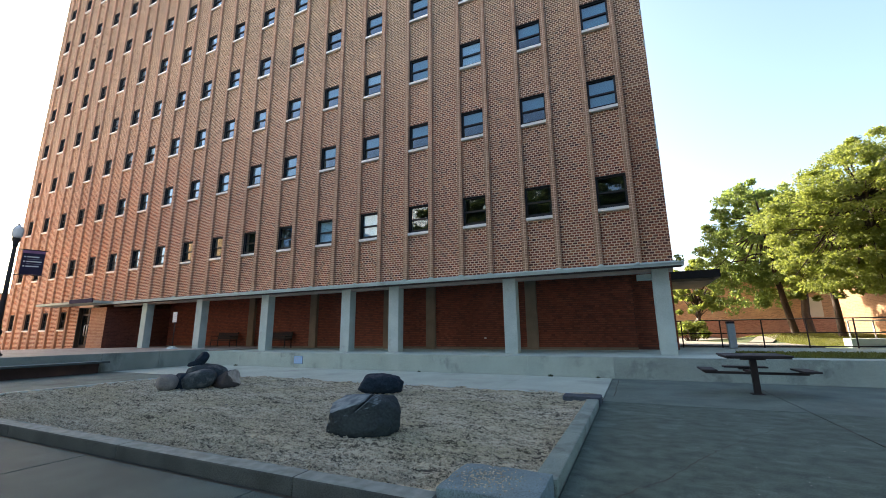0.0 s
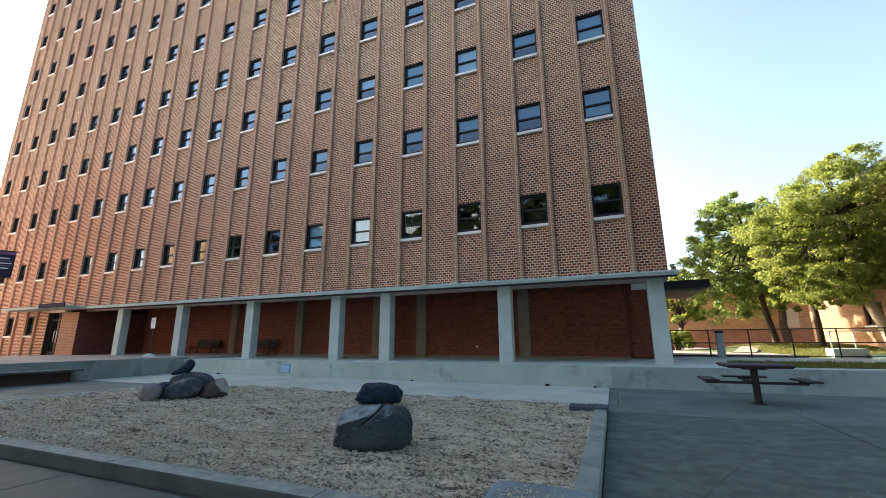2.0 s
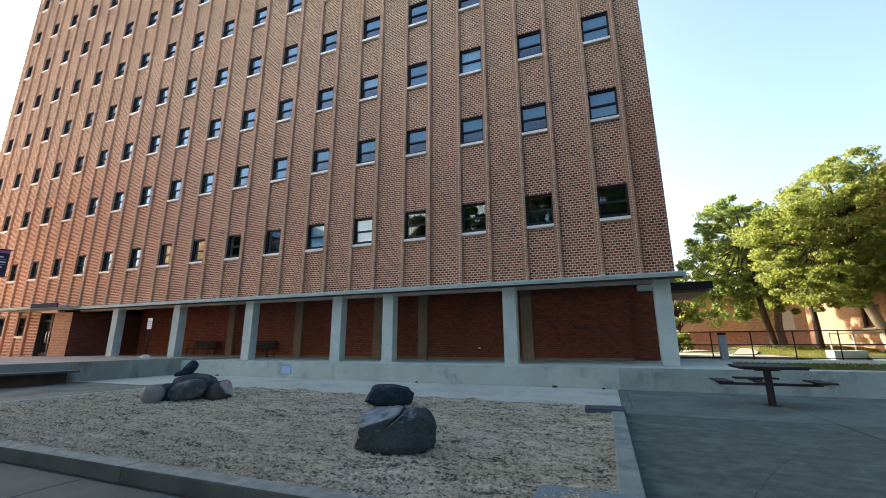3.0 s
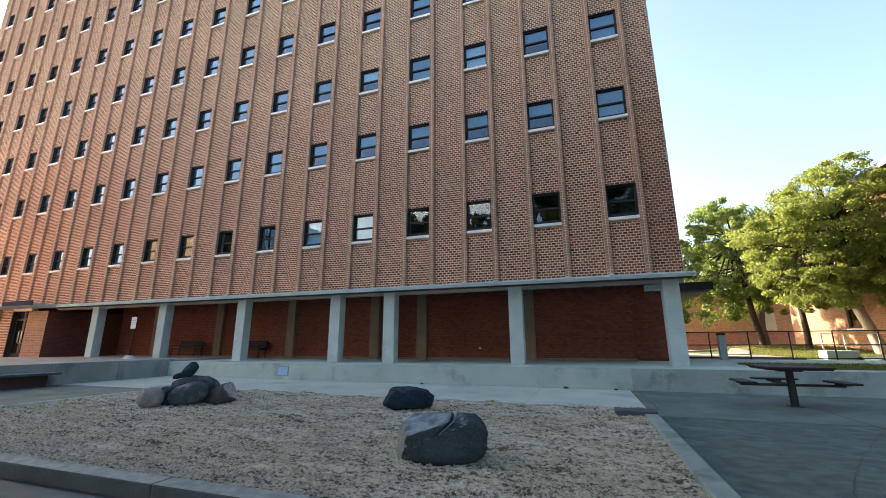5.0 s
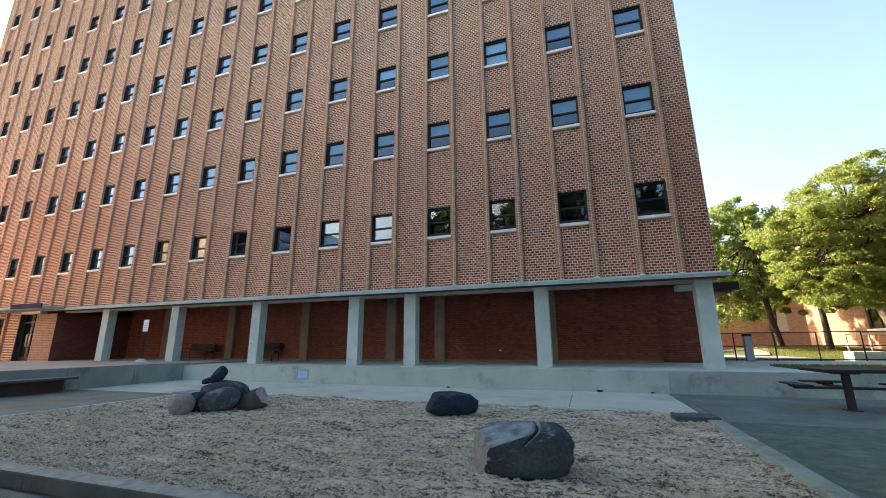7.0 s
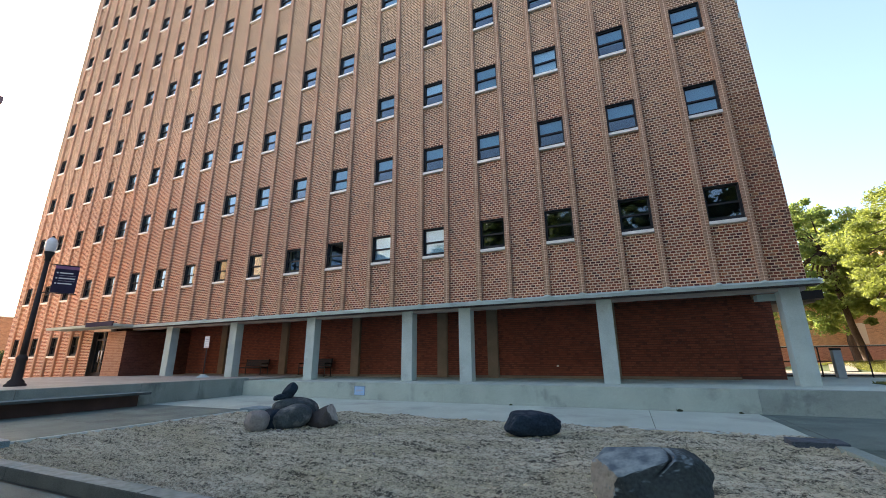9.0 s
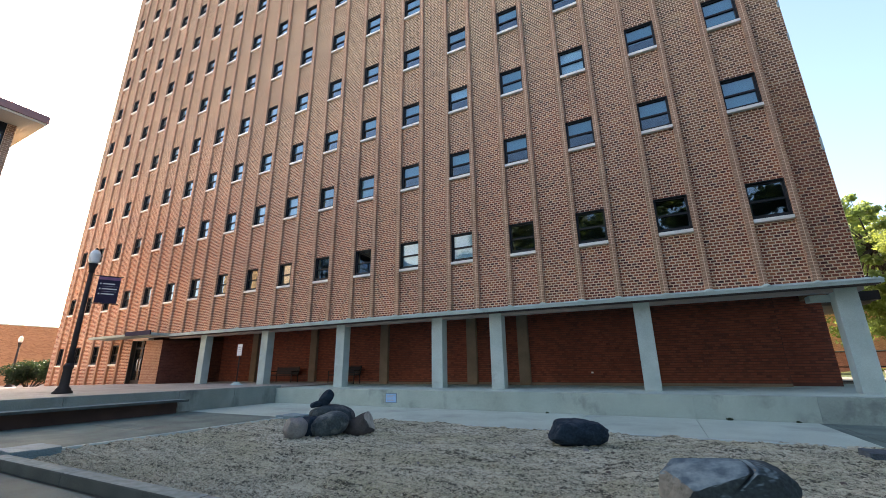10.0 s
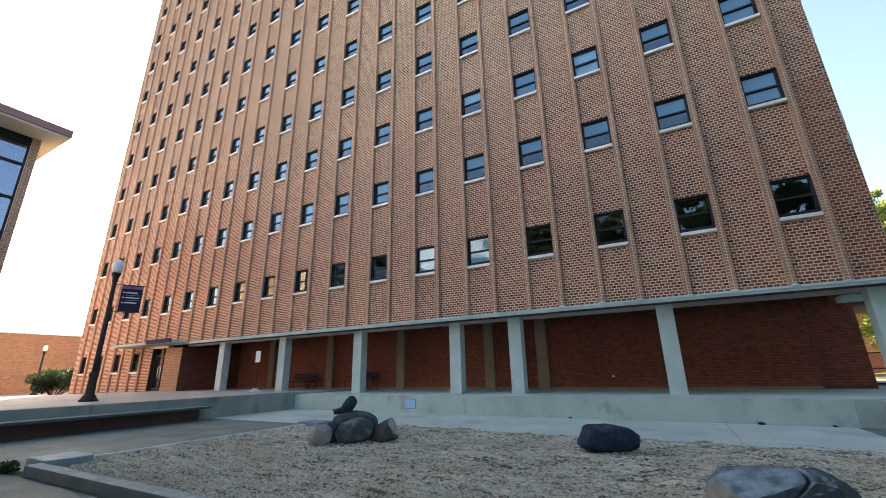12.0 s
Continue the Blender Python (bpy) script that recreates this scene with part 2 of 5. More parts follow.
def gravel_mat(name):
    """Pea gravel: pale grains in small uneven heaps, with the shade between them painted as dark strokes."""
    m = bpy.data.materials.new(name)
    m.use_nodes = True
    n, link = m.node_tree.nodes, m.node_tree.links.new
    b = n["Principled BSDF"]
    b.inputs["Roughness"].default_value = 0.95
    geo = n.new("ShaderNodeNewGeometry")
    mp = n.new("ShaderNodeMapping")
    mp.inputs["Scale"].default_value = (0.62, 1.15, 1)
    link(geo.outputs["Position"], mp.inputs["Vector"])
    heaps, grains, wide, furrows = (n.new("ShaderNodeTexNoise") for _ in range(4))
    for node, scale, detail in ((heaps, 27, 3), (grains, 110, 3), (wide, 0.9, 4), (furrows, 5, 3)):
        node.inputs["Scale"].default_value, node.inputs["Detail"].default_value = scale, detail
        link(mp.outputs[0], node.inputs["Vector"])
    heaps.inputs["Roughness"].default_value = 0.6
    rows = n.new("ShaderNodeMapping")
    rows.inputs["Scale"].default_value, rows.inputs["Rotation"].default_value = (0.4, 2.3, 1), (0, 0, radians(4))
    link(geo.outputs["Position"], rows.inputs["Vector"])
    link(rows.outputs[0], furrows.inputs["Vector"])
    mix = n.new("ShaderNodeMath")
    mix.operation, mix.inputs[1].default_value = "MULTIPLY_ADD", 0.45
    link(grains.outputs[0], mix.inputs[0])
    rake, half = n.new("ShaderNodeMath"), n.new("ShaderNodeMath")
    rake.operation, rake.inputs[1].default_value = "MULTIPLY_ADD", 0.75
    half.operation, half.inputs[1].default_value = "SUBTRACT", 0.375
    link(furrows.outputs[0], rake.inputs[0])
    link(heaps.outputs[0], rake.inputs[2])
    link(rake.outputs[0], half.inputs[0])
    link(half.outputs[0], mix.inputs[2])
    # darkest stop stands for shade in the gaps between grains
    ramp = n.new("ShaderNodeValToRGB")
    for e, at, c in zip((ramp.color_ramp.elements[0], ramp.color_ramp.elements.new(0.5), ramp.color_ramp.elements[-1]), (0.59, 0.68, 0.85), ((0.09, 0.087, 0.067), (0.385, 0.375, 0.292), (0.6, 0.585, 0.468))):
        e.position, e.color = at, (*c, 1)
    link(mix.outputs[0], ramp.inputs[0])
    tint, mx = n.new("ShaderNodeValToRGB"), n.new("ShaderNodeMix")
    tint.color_ramp.elements[0].position, tint.color_ramp.elements[1].position = 0.4, 0.62
    tint.color_ramp.elements[0].color, tint.color_ramp.elements[1].color = (0.84, 0.83, 0.73, 1), (1.06, 1.07, 1.08, 1)
    link(wide.outputs[0], tint.inputs[0])
    mx.data_type, mx.blend_type = "RGBA", "MULTIPLY"
    mx.inputs["Factor"].default_value = 1.0
    link(ramp.outputs[0], mx.inputs["A"])
    link(tint.outputs[0], mx.inputs["B"])
    link(mx.outputs["Result"], b.inputs["Base Color"])
    bp = n.new("ShaderNodeBump")
    bp.inputs["Strength"].default_value, bp.inputs["Distance"].default_value = 1.0, 0.03
    link(mix.outputs[0], bp.inputs["Height"])
    link(bp.outputs[0], b.inputs["Normal"])
    return m


CLAY = [(0.08, 0.025, 0.019), (0.235, 0.065, 0.036), (0.32, 0.093, 0.048), (0.155, 0.043, 0.027), (0.415, 0.137, 0.066), (0.245, 0.067, 0.038), (0.475, 0.18, 0.086), (0.103, 0.033, 0.028)]
CLAY_MUTED = [(0.115, 0.065, 0.037), (0.215, 0.122, 0.062), (0.285, 0.167, 0.085), (0.16, 0.09, 0.048), (0.345, 0.208, 0.108), (0.225, 0.127, 0.066), (0.38, 0.242, 0.134), (0.135, 0.076, 0.043)]
RIBC = [(0.39, 0.212, 0.13), (0.44, 0.255, 0.163), (0.49, 0.298, 0.197), (0.41, 0.226, 0.139)]
BACKC = [(0.185, 0.049, 0.028), (0.235, 0.063, 0.035), (0.265, 0.078, 0.043), (0.135, 0.039, 0.025)]
M_BRICK = brick_mat("fired_brick", "island", CLAY, muted=CLAY_MUTED)
M_BRICK_ONE = brick_mat("fired_brick_single", "object", CLAY, muted=CLAY_MUTED)
M_RIB = brick_mat("tan_brick", "island", RIBC)
M_BACK = brick_mat("red_brick", "island", BACKC)
M_MORTAR = mat("mortar", (0.93, 0.715, 0.525), (0.84, 0.62, 0.44), 0.95, scale=1.2, fine=80)
M_MORTAR_RED = mat("red_mortar", (0.13, 0.055, 0.04), (0.08, 0.036, 0.028), 0.95, scale=1.5, fine=80)
M_CONC = mat("concrete", (0.46, 0.545, 0.495), (0.32, 0.385, 0.35), 0.85, scale=1.3, fine=70, stain=(0.2, 0.225, 0.215), stain_scale=1.5, stain_at=(0.54, 0.76), streak=(1, 1, 0.8), speck=(0.75, 160, 0.6))
M_CONC_STAINED = mat("stained_concrete", (0.39, 0.465, 0.43), (0.25, 0.305, 0.282), 0.85, scale=1.6, fine=70, stain=(0.085, 0.105, 0.105), stain_scale=1.3, stain_at=(0.52, 0.74), streak=(1, 1, 0.8), speck=(0.75, 160, 0.6))
M_CONC_PALE = mat("pale_concrete", (0.51, 0.605, 0.58), (0.38, 0.46, 0.44), 0.8, scale=2, fine=50, stain=(0.27, 0.29, 0.29), stain_scale=1.4, stain_at=(0.58, 0.78))
M_PAVE = mat("paving_concrete", (0.062, 0.116, 0.114), (0.028, 0.057, 0.058), 0.85, scale=1.3, fine=110, spread=(0.4, 0.6), stain=(0.095, 0.15, 0.145), stain_scale=1.1, stain_at=(0.54, 0.72), speck=(0.6, 130, 0.6))
M_PAVE_PALE = mat("pale_paving_concrete", (0.49, 0.585, 0.51), (0.36, 0.435, 0.38), 0.85, scale=0.9, fine=90, stain=(0.25, 0.28, 0.265), stain_scale=0.6, stain_at=(0.54, 0.78), speck=(0.8, 150, 0.6))
M_PAVE_MID = mat("worn_paving_concrete", (0.148, 0.207, 0.182), (0.084, 0.123, 0.109), 0.85, scale=1.4, fine=110, spread=(0.4, 0.6), stain=(0.08, 0.1, 0.095), stain_scale=1.2, stain_at=(0.52, 0.72), speck=(0.6, 130, 0.6))
M_PAVE_BROOM = mat("broomed_paving_concrete", (0.112, 0.165, 0.138), (0.05, 0.079, 0.066), 0.88, scale=5, fine=60, bump=0.4, spread=(0.4, 0.6), stain=(0.175, 0.245, 0.21), stain_scale=1.7, stain_at=(0.52, 0.78), streak=(1, 1.25, 1), speck=(0.45, 110, 0.58))
M_CONC_SHADED = mat("weathered_shaded_concrete", (0.29, 0.335, 0.31), (0.18, 0.212, 0.196), 0.88, scale=1.4, fine=50, stain=(0.09, 0.105, 0.105), stain_scale=1.1, stain_at=(0.54, 0.78), streak=(1, 1, 0.5))
M_KERB_PALE = mat("pale_kerb_concrete", (0.28, 0.365, 0.335), (0.165, 0.22, 0.203), 0.9, scale=3, fine=110, bump=0.3, stain=(0.12, 0.145, 0.135), stain_scale=2.2, stain_at=(0.54, 0.72), speck=(0.6, 120, 0.6))
M_TERRACE = mat("tan_grey_terrace_concrete", (0.4, 0.36, 0.31), (0.28, 0.255, 0.222), 0.85, scale=1.0, fine=90, stain=(0.2, 0.185, 0.165), stain_scale=0.7, stain_at=(0.54, 0.78), speck=(0.75, 130, 0.6))
M_PAVE_TAN = mat("tan_paving_concrete", (0.36, 0.33, 0.27), (0.24, 0.215, 0.175), 0.9, scale=1.2, fine=60, stain=(0.16, 0.14, 0.11), stain_scale=0.7, stain_at=(0.52, 0.74))
# pale on top, dark on the face: fall of light put into the colour
M_KERB = side_toned("kerb_concrete", (0.105, 0.125, 0.125), (0.045, 0.055, 0.056), 0.9, scale=2.5, fine=110, bump=0.3, speck=(0.6, 120, 0.6), side_tones=[((0, -0.2, 1), 0.6, 0.85, (0.23, 0.285, 0.28), (0.15, 0.19, 0.187))])
# rusty grime, with the shade under overhangs put into its dark colour
M_GRIME_SHADE = mat("grimy_shaded_concrete", (0.085, 0.05, 0.043), (0.04, 0.025, 0.023), 0.95, scale=2, fine=60)
M_DIRT = mat("joint_dirt", (0.08, 0.075, 0.06), (0.04, 0.04, 0.035), 1.0, scale=4, fine=90)
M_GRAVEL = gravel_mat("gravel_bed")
M_PEBBLE = mat("pebble", (0.56, 0.53, 0.41), (0.34, 0.315, 0.235), 0.85, scale=14, fine=70, bump=0.1, random_by="island", shift=(0.5, 1.35))
M_ROCK_GREY = mat("grey_boulder", (0.068, 0.09, 0.102), (0.026, 0.036, 0.042), 0.8, scale=3.2, fine=35, bump=0.9, stain=(0.15, 0.17, 0.175), stain_scale=3.5, stain_at=(0.52, 0.68), spec=0.2)
M_ROCK_DARK = mat("dark_lava_stone", (0.024, 0.043, 0.066), (0.01, 0.019, 0.032), 0.85, scale=5, fine=30, bump=1.0, stain=(0.055, 0.072, 0.092), stain_scale=4, stain_at=(0.55, 0.72), spec=0.15)
SPLIT = ((0.73, 0.15, -0.68), -0.245, 0.019, 0.028, 0.34)      # crack of the large boulder: plane, half width, depth, lower end
# top-facing tone paints skylight on worn stone; the side tone is a broken face
M_ROCK_BIG = side_toned("cracked_grey_boulder", (0.05, 0.068, 0.076), (0.024, 0.034, 0.04), 0.85, scale=3.2, fine=35, bump=0.8, spec=0.2, crack=SPLIT, side_tones=[((-0.4, -0.5, 0.77), 0.66, 0.92, (0.21, 0.28, 0.31), (0.075, 0.115, 0.15)), ((-0.93, -0.36, 0.05), 0.7, 0.86, (0.2, 0.208, 0.19), (0.17, 0.177, 0.162))])
M_ROCK_SPLIT = side_toned("split_brown_boulder", (0.07, 0.066, 0.068), (0.028, 0.027, 0.03), 0.85, scale=3, fine=40, bump=0.5, side_tones=[((0.9, 0.3, 0.35), 0.86, 0.96, (0.4, 0.4, 0.37), (0.27, 0.265, 0.245))])
M_ROCK_TAN = mat("tan_boulder", (0.26, 0.255, 0.25), (0.135, 0.135, 0.137), 0.85, scale=5, fine=40, bump=0.5)
M_ROCK_BROWN = mat("brown_boulder", (0.2, 0.165, 0.14), (0.075, 0.06, 0.055), 0.85, scale=3, fine=40, bump=0.5)
M_SLATE = mat("grey_stone_slab", (0.215, 0.32, 0.36), (0.115, 0.18, 0.205), 0.75, scale=4, fine=70, bump=0.3, speck=(0.6, 110, 0.6))
M_SLATE_DARK = mat("dark_stone_slab", (0.08, 0.11, 0.14), (0.035, 0.05, 0.066), 0.8, scale=9, fine=60, bump=0.6, speck=(0.5, 80, 0.58))
M_FRAME = mat("dark_window_frame", (0.008, 0.009, 0.013), (0.005, 0.006, 0.008), 0.6, scale=4, fine=40, bump=0.02)
M_SILL = mat("white_stone_sill", (0.92, 0.88, 0.81), (0.82, 0.78, 0.7), 0.7, scale=3, fine=50)
M_GLASS = glass_mat("window_glass", (0.74, 0.88, 0.94), 0.075)
M_BLIND = mat("grey_blue_blind", (0.22, 0.39, 0.44), (0.19, 0.34, 0.385), 0.9, scale=1, fine=20, bump=0)
M_BLIND_WHITE = mat("white_blind", (0.88, 0.9, 0.9), (0.75, 0.77, 0.78), 0.9, scale=1, fine=20, bump=0.02)
# dark blue stands in for the unlit rooms behind the glass
M_ROOM = mat("dark_room_backing", (0.04, 0.06, 0.1), (0.025, 0.04, 0.07), 0.95, scale=0.4, fine=5, bump=0)
M_STEEL = mat("dark_brown_coated_steel", (0.02, 0.014, 0.016), (0.011, 0.008, 0.01), 0.7, scale=8, fine=120, bump=0.05)
M_BLACK = mat("black_painted_iron", (0.024, 0.018, 0.018), (0.012, 0.01, 0.01), 0.75, scale=6, fine=60, bump=0.05)
M_NAVY = mat("navy_cloth", (0.028, 0.022, 0.055), (0.016, 0.013, 0.036), 0.95, scale=6, fine=90, bump=0.1)
M_PURPLE = mat("purple_band", (0.3, 0.14, 0.27), (0.2, 0.09, 0.19), 0.7, scale=6, fine=90, bump=0.1)
M_WHITE = mat("white_print", (0.8, 0.8, 0.8), (0.7, 0.7, 0.7), 0.6, scale=6, fine=60, bump=0)
M_GREYPRINT = mat("grey_print", (0.45, 0.44, 0.5), (0.4, 0.4, 0.45), 0.6, scale=6, fine=60, bump=0)
M_BLUEPOST = mat("pale_blue_metal", (0.34, 0.4, 0.44), (0.26, 0.31, 0.35), 0.5, 0.2, scale=5, fine=60, bump=0.03)
M_PLAQUE_RIM = mat("worn_blue_rim", (0.1, 0.16, 0.25), (0.2, 0.26, 0.33), 0.5, scale=14, fine=70, bump=0.05)
M_PLAQUE = mat("pale_blue_plaque", (0.33, 0.56, 0.82), (0.26, 0.46, 0.7), 0.45, 0.0, scale=9, fine=70, bump=0.05)
M_GLOBE = mat("milky_lamp_glass", (0.93, 0.94, 0.93), (0.86, 0.87, 0.87), 0.25, scale=3, fine=20, bump=0)
M_SHADEBRICK = coursed("dark_red_brick_wall", (0.17, 0.055, 0.034), (0.11, 0.036, 0.023), 0.9, scale=0.5, fine=9, bump=0.1)
M_CHIP = mat("pale_litter", (0.6, 0.58, 0.5), (0.35, 0.33, 0.27), 0.9, scale=20, fine=90, bump=0)
M_BROWNWALL = coursed("golden_brick_wall", (0.5, 0.33, 0.17), (0.41, 0.265, 0.135), 0.9, scale=0.5, fine=9, bump=0.1)
M_ORANGE = coursed("orange_brick_wall", (0.37, 0.205, 0.11), (0.28, 0.15, 0.078), 0.9, scale=0.5, fine=9, bump=0.1, streak=(1, 1, 3))
M_PALE_ORANGE = coursed("pale_orange_brick_wall", (0.62, 0.38, 0.21), (0.52, 0.31, 0.165), 0.9, scale=0.5, fine=9, bump=0.1, streak=(1, 1, 3))
M_PINKWALL = coursed("pinkish_brick_wall", (0.5, 0.265, 0.18), (0.41, 0.21, 0.14), 0.9, scale=0.6, fine=9, bump=0.1, streak=(1, 1, 3))
M_TANWALL = coursed("tan_brick_wall", (0.44, 0.265, 0.15), (0.35, 0.205, 0.115), 0.9, scale=0.5, fine=9, bump=0.1)
M_PILASTER = mat("dull_tan_concrete", (0.26, 0.2, 0.145), (0.17, 0.13, 0.092), 0.9, scale=2, fine=60)
M_BEAM = mat("pinkish_concrete", (0.42, 0.37, 0.34), (0.3, 0.26, 0.24), 0.9, scale=1.5, fine=60)
M_FASCIA = mat("reddish_brown_metal_fascia", (0.36, 0.18, 0.165), (0.27, 0.13, 0.12), 0.5, scale=1.5, fine=30, bump=0.05)
M_SOFFIT = mat("cream_soffit", (0.78, 0.7, 0.55), (0.68, 0.6, 0.46), 0.8, scale=1, fine=20, bump=0.05)
M_BLUEGLASS = glass_mat("blue_curtain_glass", (0.3, 0.5, 0.75), 0.2)
M_ROOFING = mat("grey_roofing", (0.25, 0.25, 0.26), (0.17, 0.17, 0.18), 0.8, scale=1.5, fine=30)
M_GRASS = mat("lawn_soil", (0.1, 0.13, 0.04), (0.05, 0.075, 0.02), 0.95, scale=1.2, fine=40, bump=0.5)
M_BLADE = leaf_mat("grass_blade", (0.07, 0.086, 0.018), (0.17, 0.18, 0.042), (0.26, 0.27, 0.05))
M_LEAF_SUN = leaf_mat("yellow_green_leaf", (0.052, 0.085, 0.018), (0.175, 0.205, 0.045), (0.43, 0.49, 0.09))
M_LEAF_MID = leaf_mat("mid_green_leaf", (0.04, 0.075, 0.02), (0.13, 0.18, 0.045), (0.38, 0.48, 0.11))
M_LEAF_DARK = leaf_mat("deep_green_leaf", (0.05, 0.09, 0.022), (0.15, 0.19, 0.045), (0.44, 0.5, 0.09))
# leaf colour darkened for trees meant to stand in shade
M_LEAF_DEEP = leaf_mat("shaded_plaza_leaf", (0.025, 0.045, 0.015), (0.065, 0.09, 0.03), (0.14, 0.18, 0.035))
M_BUSH = leaf_mat("bush_leaf", (0.012, 0.025, 0.01), (0.03, 0.05, 0.02), (0.04, 0.065, 0.02))
M_BARK = mat("bark", (0.1, 0.068, 0.05), (0.035, 0.025, 0.02), 0.95, scale=5, fine=40, bump=0.8, streak=(1, 1, 0.25))
# bark lightened to paint the sun on the trunk
M_BARK_SUNLIT = mat("sunlit_bark", (0.42, 0.34, 0.25), (0.22, 0.17, 0.12), 0.95, scale=5, fine=40, bump=0.8, streak=(1, 1, 0.25))
M_DOOR = mat("dark_bronze_door", (0.05, 0.04, 0.035), (0.03, 0.024, 0.02), 0.4, 0.3, scale=5, fine=60, bump=0.03)
M_CHROME = mat("brushed_steel", (0.6, 0.6, 0.6), (0.5, 0.5, 0.5), 0.3, 0.9, scale=9, fine=90, bump=0.02)
M_CREAM = mat("pale_render", (0.74, 0.8, 0.86), (0.66, 0.72, 0.78), 0.9, scale=0.3, fine=6)
M_GROUND = mat("far_ground", (0.2, 0.19, 0.16), (0.12, 0.12, 0.09), 0.95, scale=0.1, fine=3)


# ---- building blocks ----
def add_box(bm, x0, x1, y0, y1, z0, z1, bevel=0.0):
    r = bmesh.ops.create_cube(bm, size=1.0, matrix=Matrix.Translation(((x0 + x1) / 2, (y0 + y1) / 2, (z0 + z1) / 2)) @ Matrix.Diagonal((x1 - x0, y1 - y0, z1 - z0, 1)))
    if bevel:
        edges = {e for v in r["verts"] for e in v.link_edges}
        bmesh.ops.bevel(bm, geom=list(edges), offset=bevel, segments=2, affect="EDGES", profile=0.6)


def box(*a, bevel=0.0):
    bm = bmesh.new()
    add_box(bm, *a, bevel=bevel)
    return bm


def add_tube(bm, points, radii, sides=8):
    """A round bar along points."""
    rings = []
    pts = [Vector(p) for p in points]
    for i, p in enumerate(pts):
        d = (pts[min(i + 1, len(pts) - 1)] - pts[max(i - 1, 0)]).normalized()
        a = d.orthogonal().normalized() if abs(d.z) < 0.9 else Vector((1, 0, 0)) - d * d.x
        a.normalize()
        b = d.cross(a)
        rings.append([bm.verts.new(p + (a * math.cos(2 * math.pi * k / sides) + b * math.sin(2 * math.pi * k / sides)) * radii[i]) for k in range(sides)])
    for r0, r1 in zip(rings, rings[1:]):
        for k in range(sides):
            bm.faces.new((r0[k], r0[(k + 1) % sides], r1[(k + 1) % sides], r1[k])).smooth = True
    bm.faces.new(rings[0][::-1])
    bm.faces.new(rings[-1])


def tube(points, radii, sides=8):
    bm = bmesh.new()
    add_tube(bm, points, radii if isinstance(radii, (list, tuple)) else [radii] * len(points), sides)
    return bm


def turned(profile, x=0, y=0, z=0, sides=20):
    """A turned body from (radius, height) pairs."""
    return tube([(x, y, z + h) for _, h in profile], [r for r, _ in profile], sides)


def mesh_of(name, bm, material):
    me = bpy.data.meshes.new(name)
    bmesh.ops.recalc_face_normals(bm, faces=bm.faces)
    bm.to_mesh(me)
    bm.free()
    me.materials.append(material)
    return me


def part(name, bm, material, parent=None, label=""):
    ob = new(name, mesh_of(name, bm, material))
    ob.parent = parent
    return tagged(ob, label) if label else ob


def thing(name, label, category, at=(0, 0, 0), group="", kind=""):
    ob = new(name)
    ob.location = at
    return tagged(ob, label, category, group, kind)


def solid(name, bm, material, label, category, kind="", group=""):
    return tagged(part(name, bm, material), label, category, group, kind)


def from_arrays(name, verts, faces, material, smooth=False):
    me = bpy.data.meshes.new(name)
    verts, faces = np.asarray(verts, np.float32), np.asarray(faces, np.int32)
    k = faces.shape[1]
    me.vertices.add(len(verts))
    me.vertices.foreach_set("co", verts.ravel())
    me.loops.add(faces.size)
    me.loops.foreach_set("vertex_index", faces.ravel())
    me.polygons.add(len(faces))
    me.polygons.foreach_set("loop_start", np.arange(0, faces.size, k, dtype=np.int32))
    me.polygons.foreach_set("loop_total", np.full(len(faces), k, np.int32))
    me.polygons.foreach_set("use_smooth", np.full(len(faces), smooth))
    me.update(calc_edges=True)
    me.validate()
    me.materials.append(material)
    return me


BOX_FACES = np.array([(0, 1, 5, 4), (0, 3, 2, 1), (0, 4, 7, 3), (1, 2, 6, 5), (3, 7, 6, 2)])


def boxes_mesh(name, b, material):
    """Open-backed blocks facing -y, from rows x0, x1, y0 (front), y1 (back), z0, z1."""
    b = np.asarray(b, float)
    x0, x1, y0, y1, z0, z1 = b.T
    v = np.stack([np.stack(c, 1) for c in ((x0, y0, z0), (x1, y0, z0), (x1, y1, z0), (x0, y1, z0), (x0, y0, z1), (x1, y0, z1), (x1, y1, z1), (x0, y1, z1))], 1).reshape(-1, 3)
    f = (np.arange(len(b))[:, None, None] * 8 + BOX_FACES[None]).reshape(-1, 4)
    return from_arrays(name, v, f, material)


COURSE, STRETCHER, JOINT, PROUD = 0.0865, 0.155, 0.027, 0.006


def courses(x0, x1, z0, z1, y, proud=PROUD, stretcher=STRETCHER, course=COURSE, joint=JOINT, upright=None):
    """Running-bond bricks over a panel, as rows for boxes_mesh."""
    rows = []
    upright = joint if upright is None else upright
    for k in range(math.ceil((z1 - z0 - 0.02) / course)):
        a, b = z0 + k * course, min(z0 + (k + 1) * course, z1)
        x = x0 - (stretcher / 2 if k % 2 else 0)
        while x < x1 - 0.02:
            l, r = max(x, x0), min(x + stretcher, x1)
            if r - l > 0.03:
                rows.append((l + upright / 2, r - upright / 2, y - proud - random.uniform(0, 0.003), y + 0.002, a + joint / 2, b - joint / 2))
            x += stretcher
    return rows


# ---- large structure: ground, plaza, terraces ----
ground = solid("ground", box(-1500, 1500, -1500, 1500, -1.0, -0.06), M_GROUND, "wide flat ground of dull soil and grass", "ground", "structure")

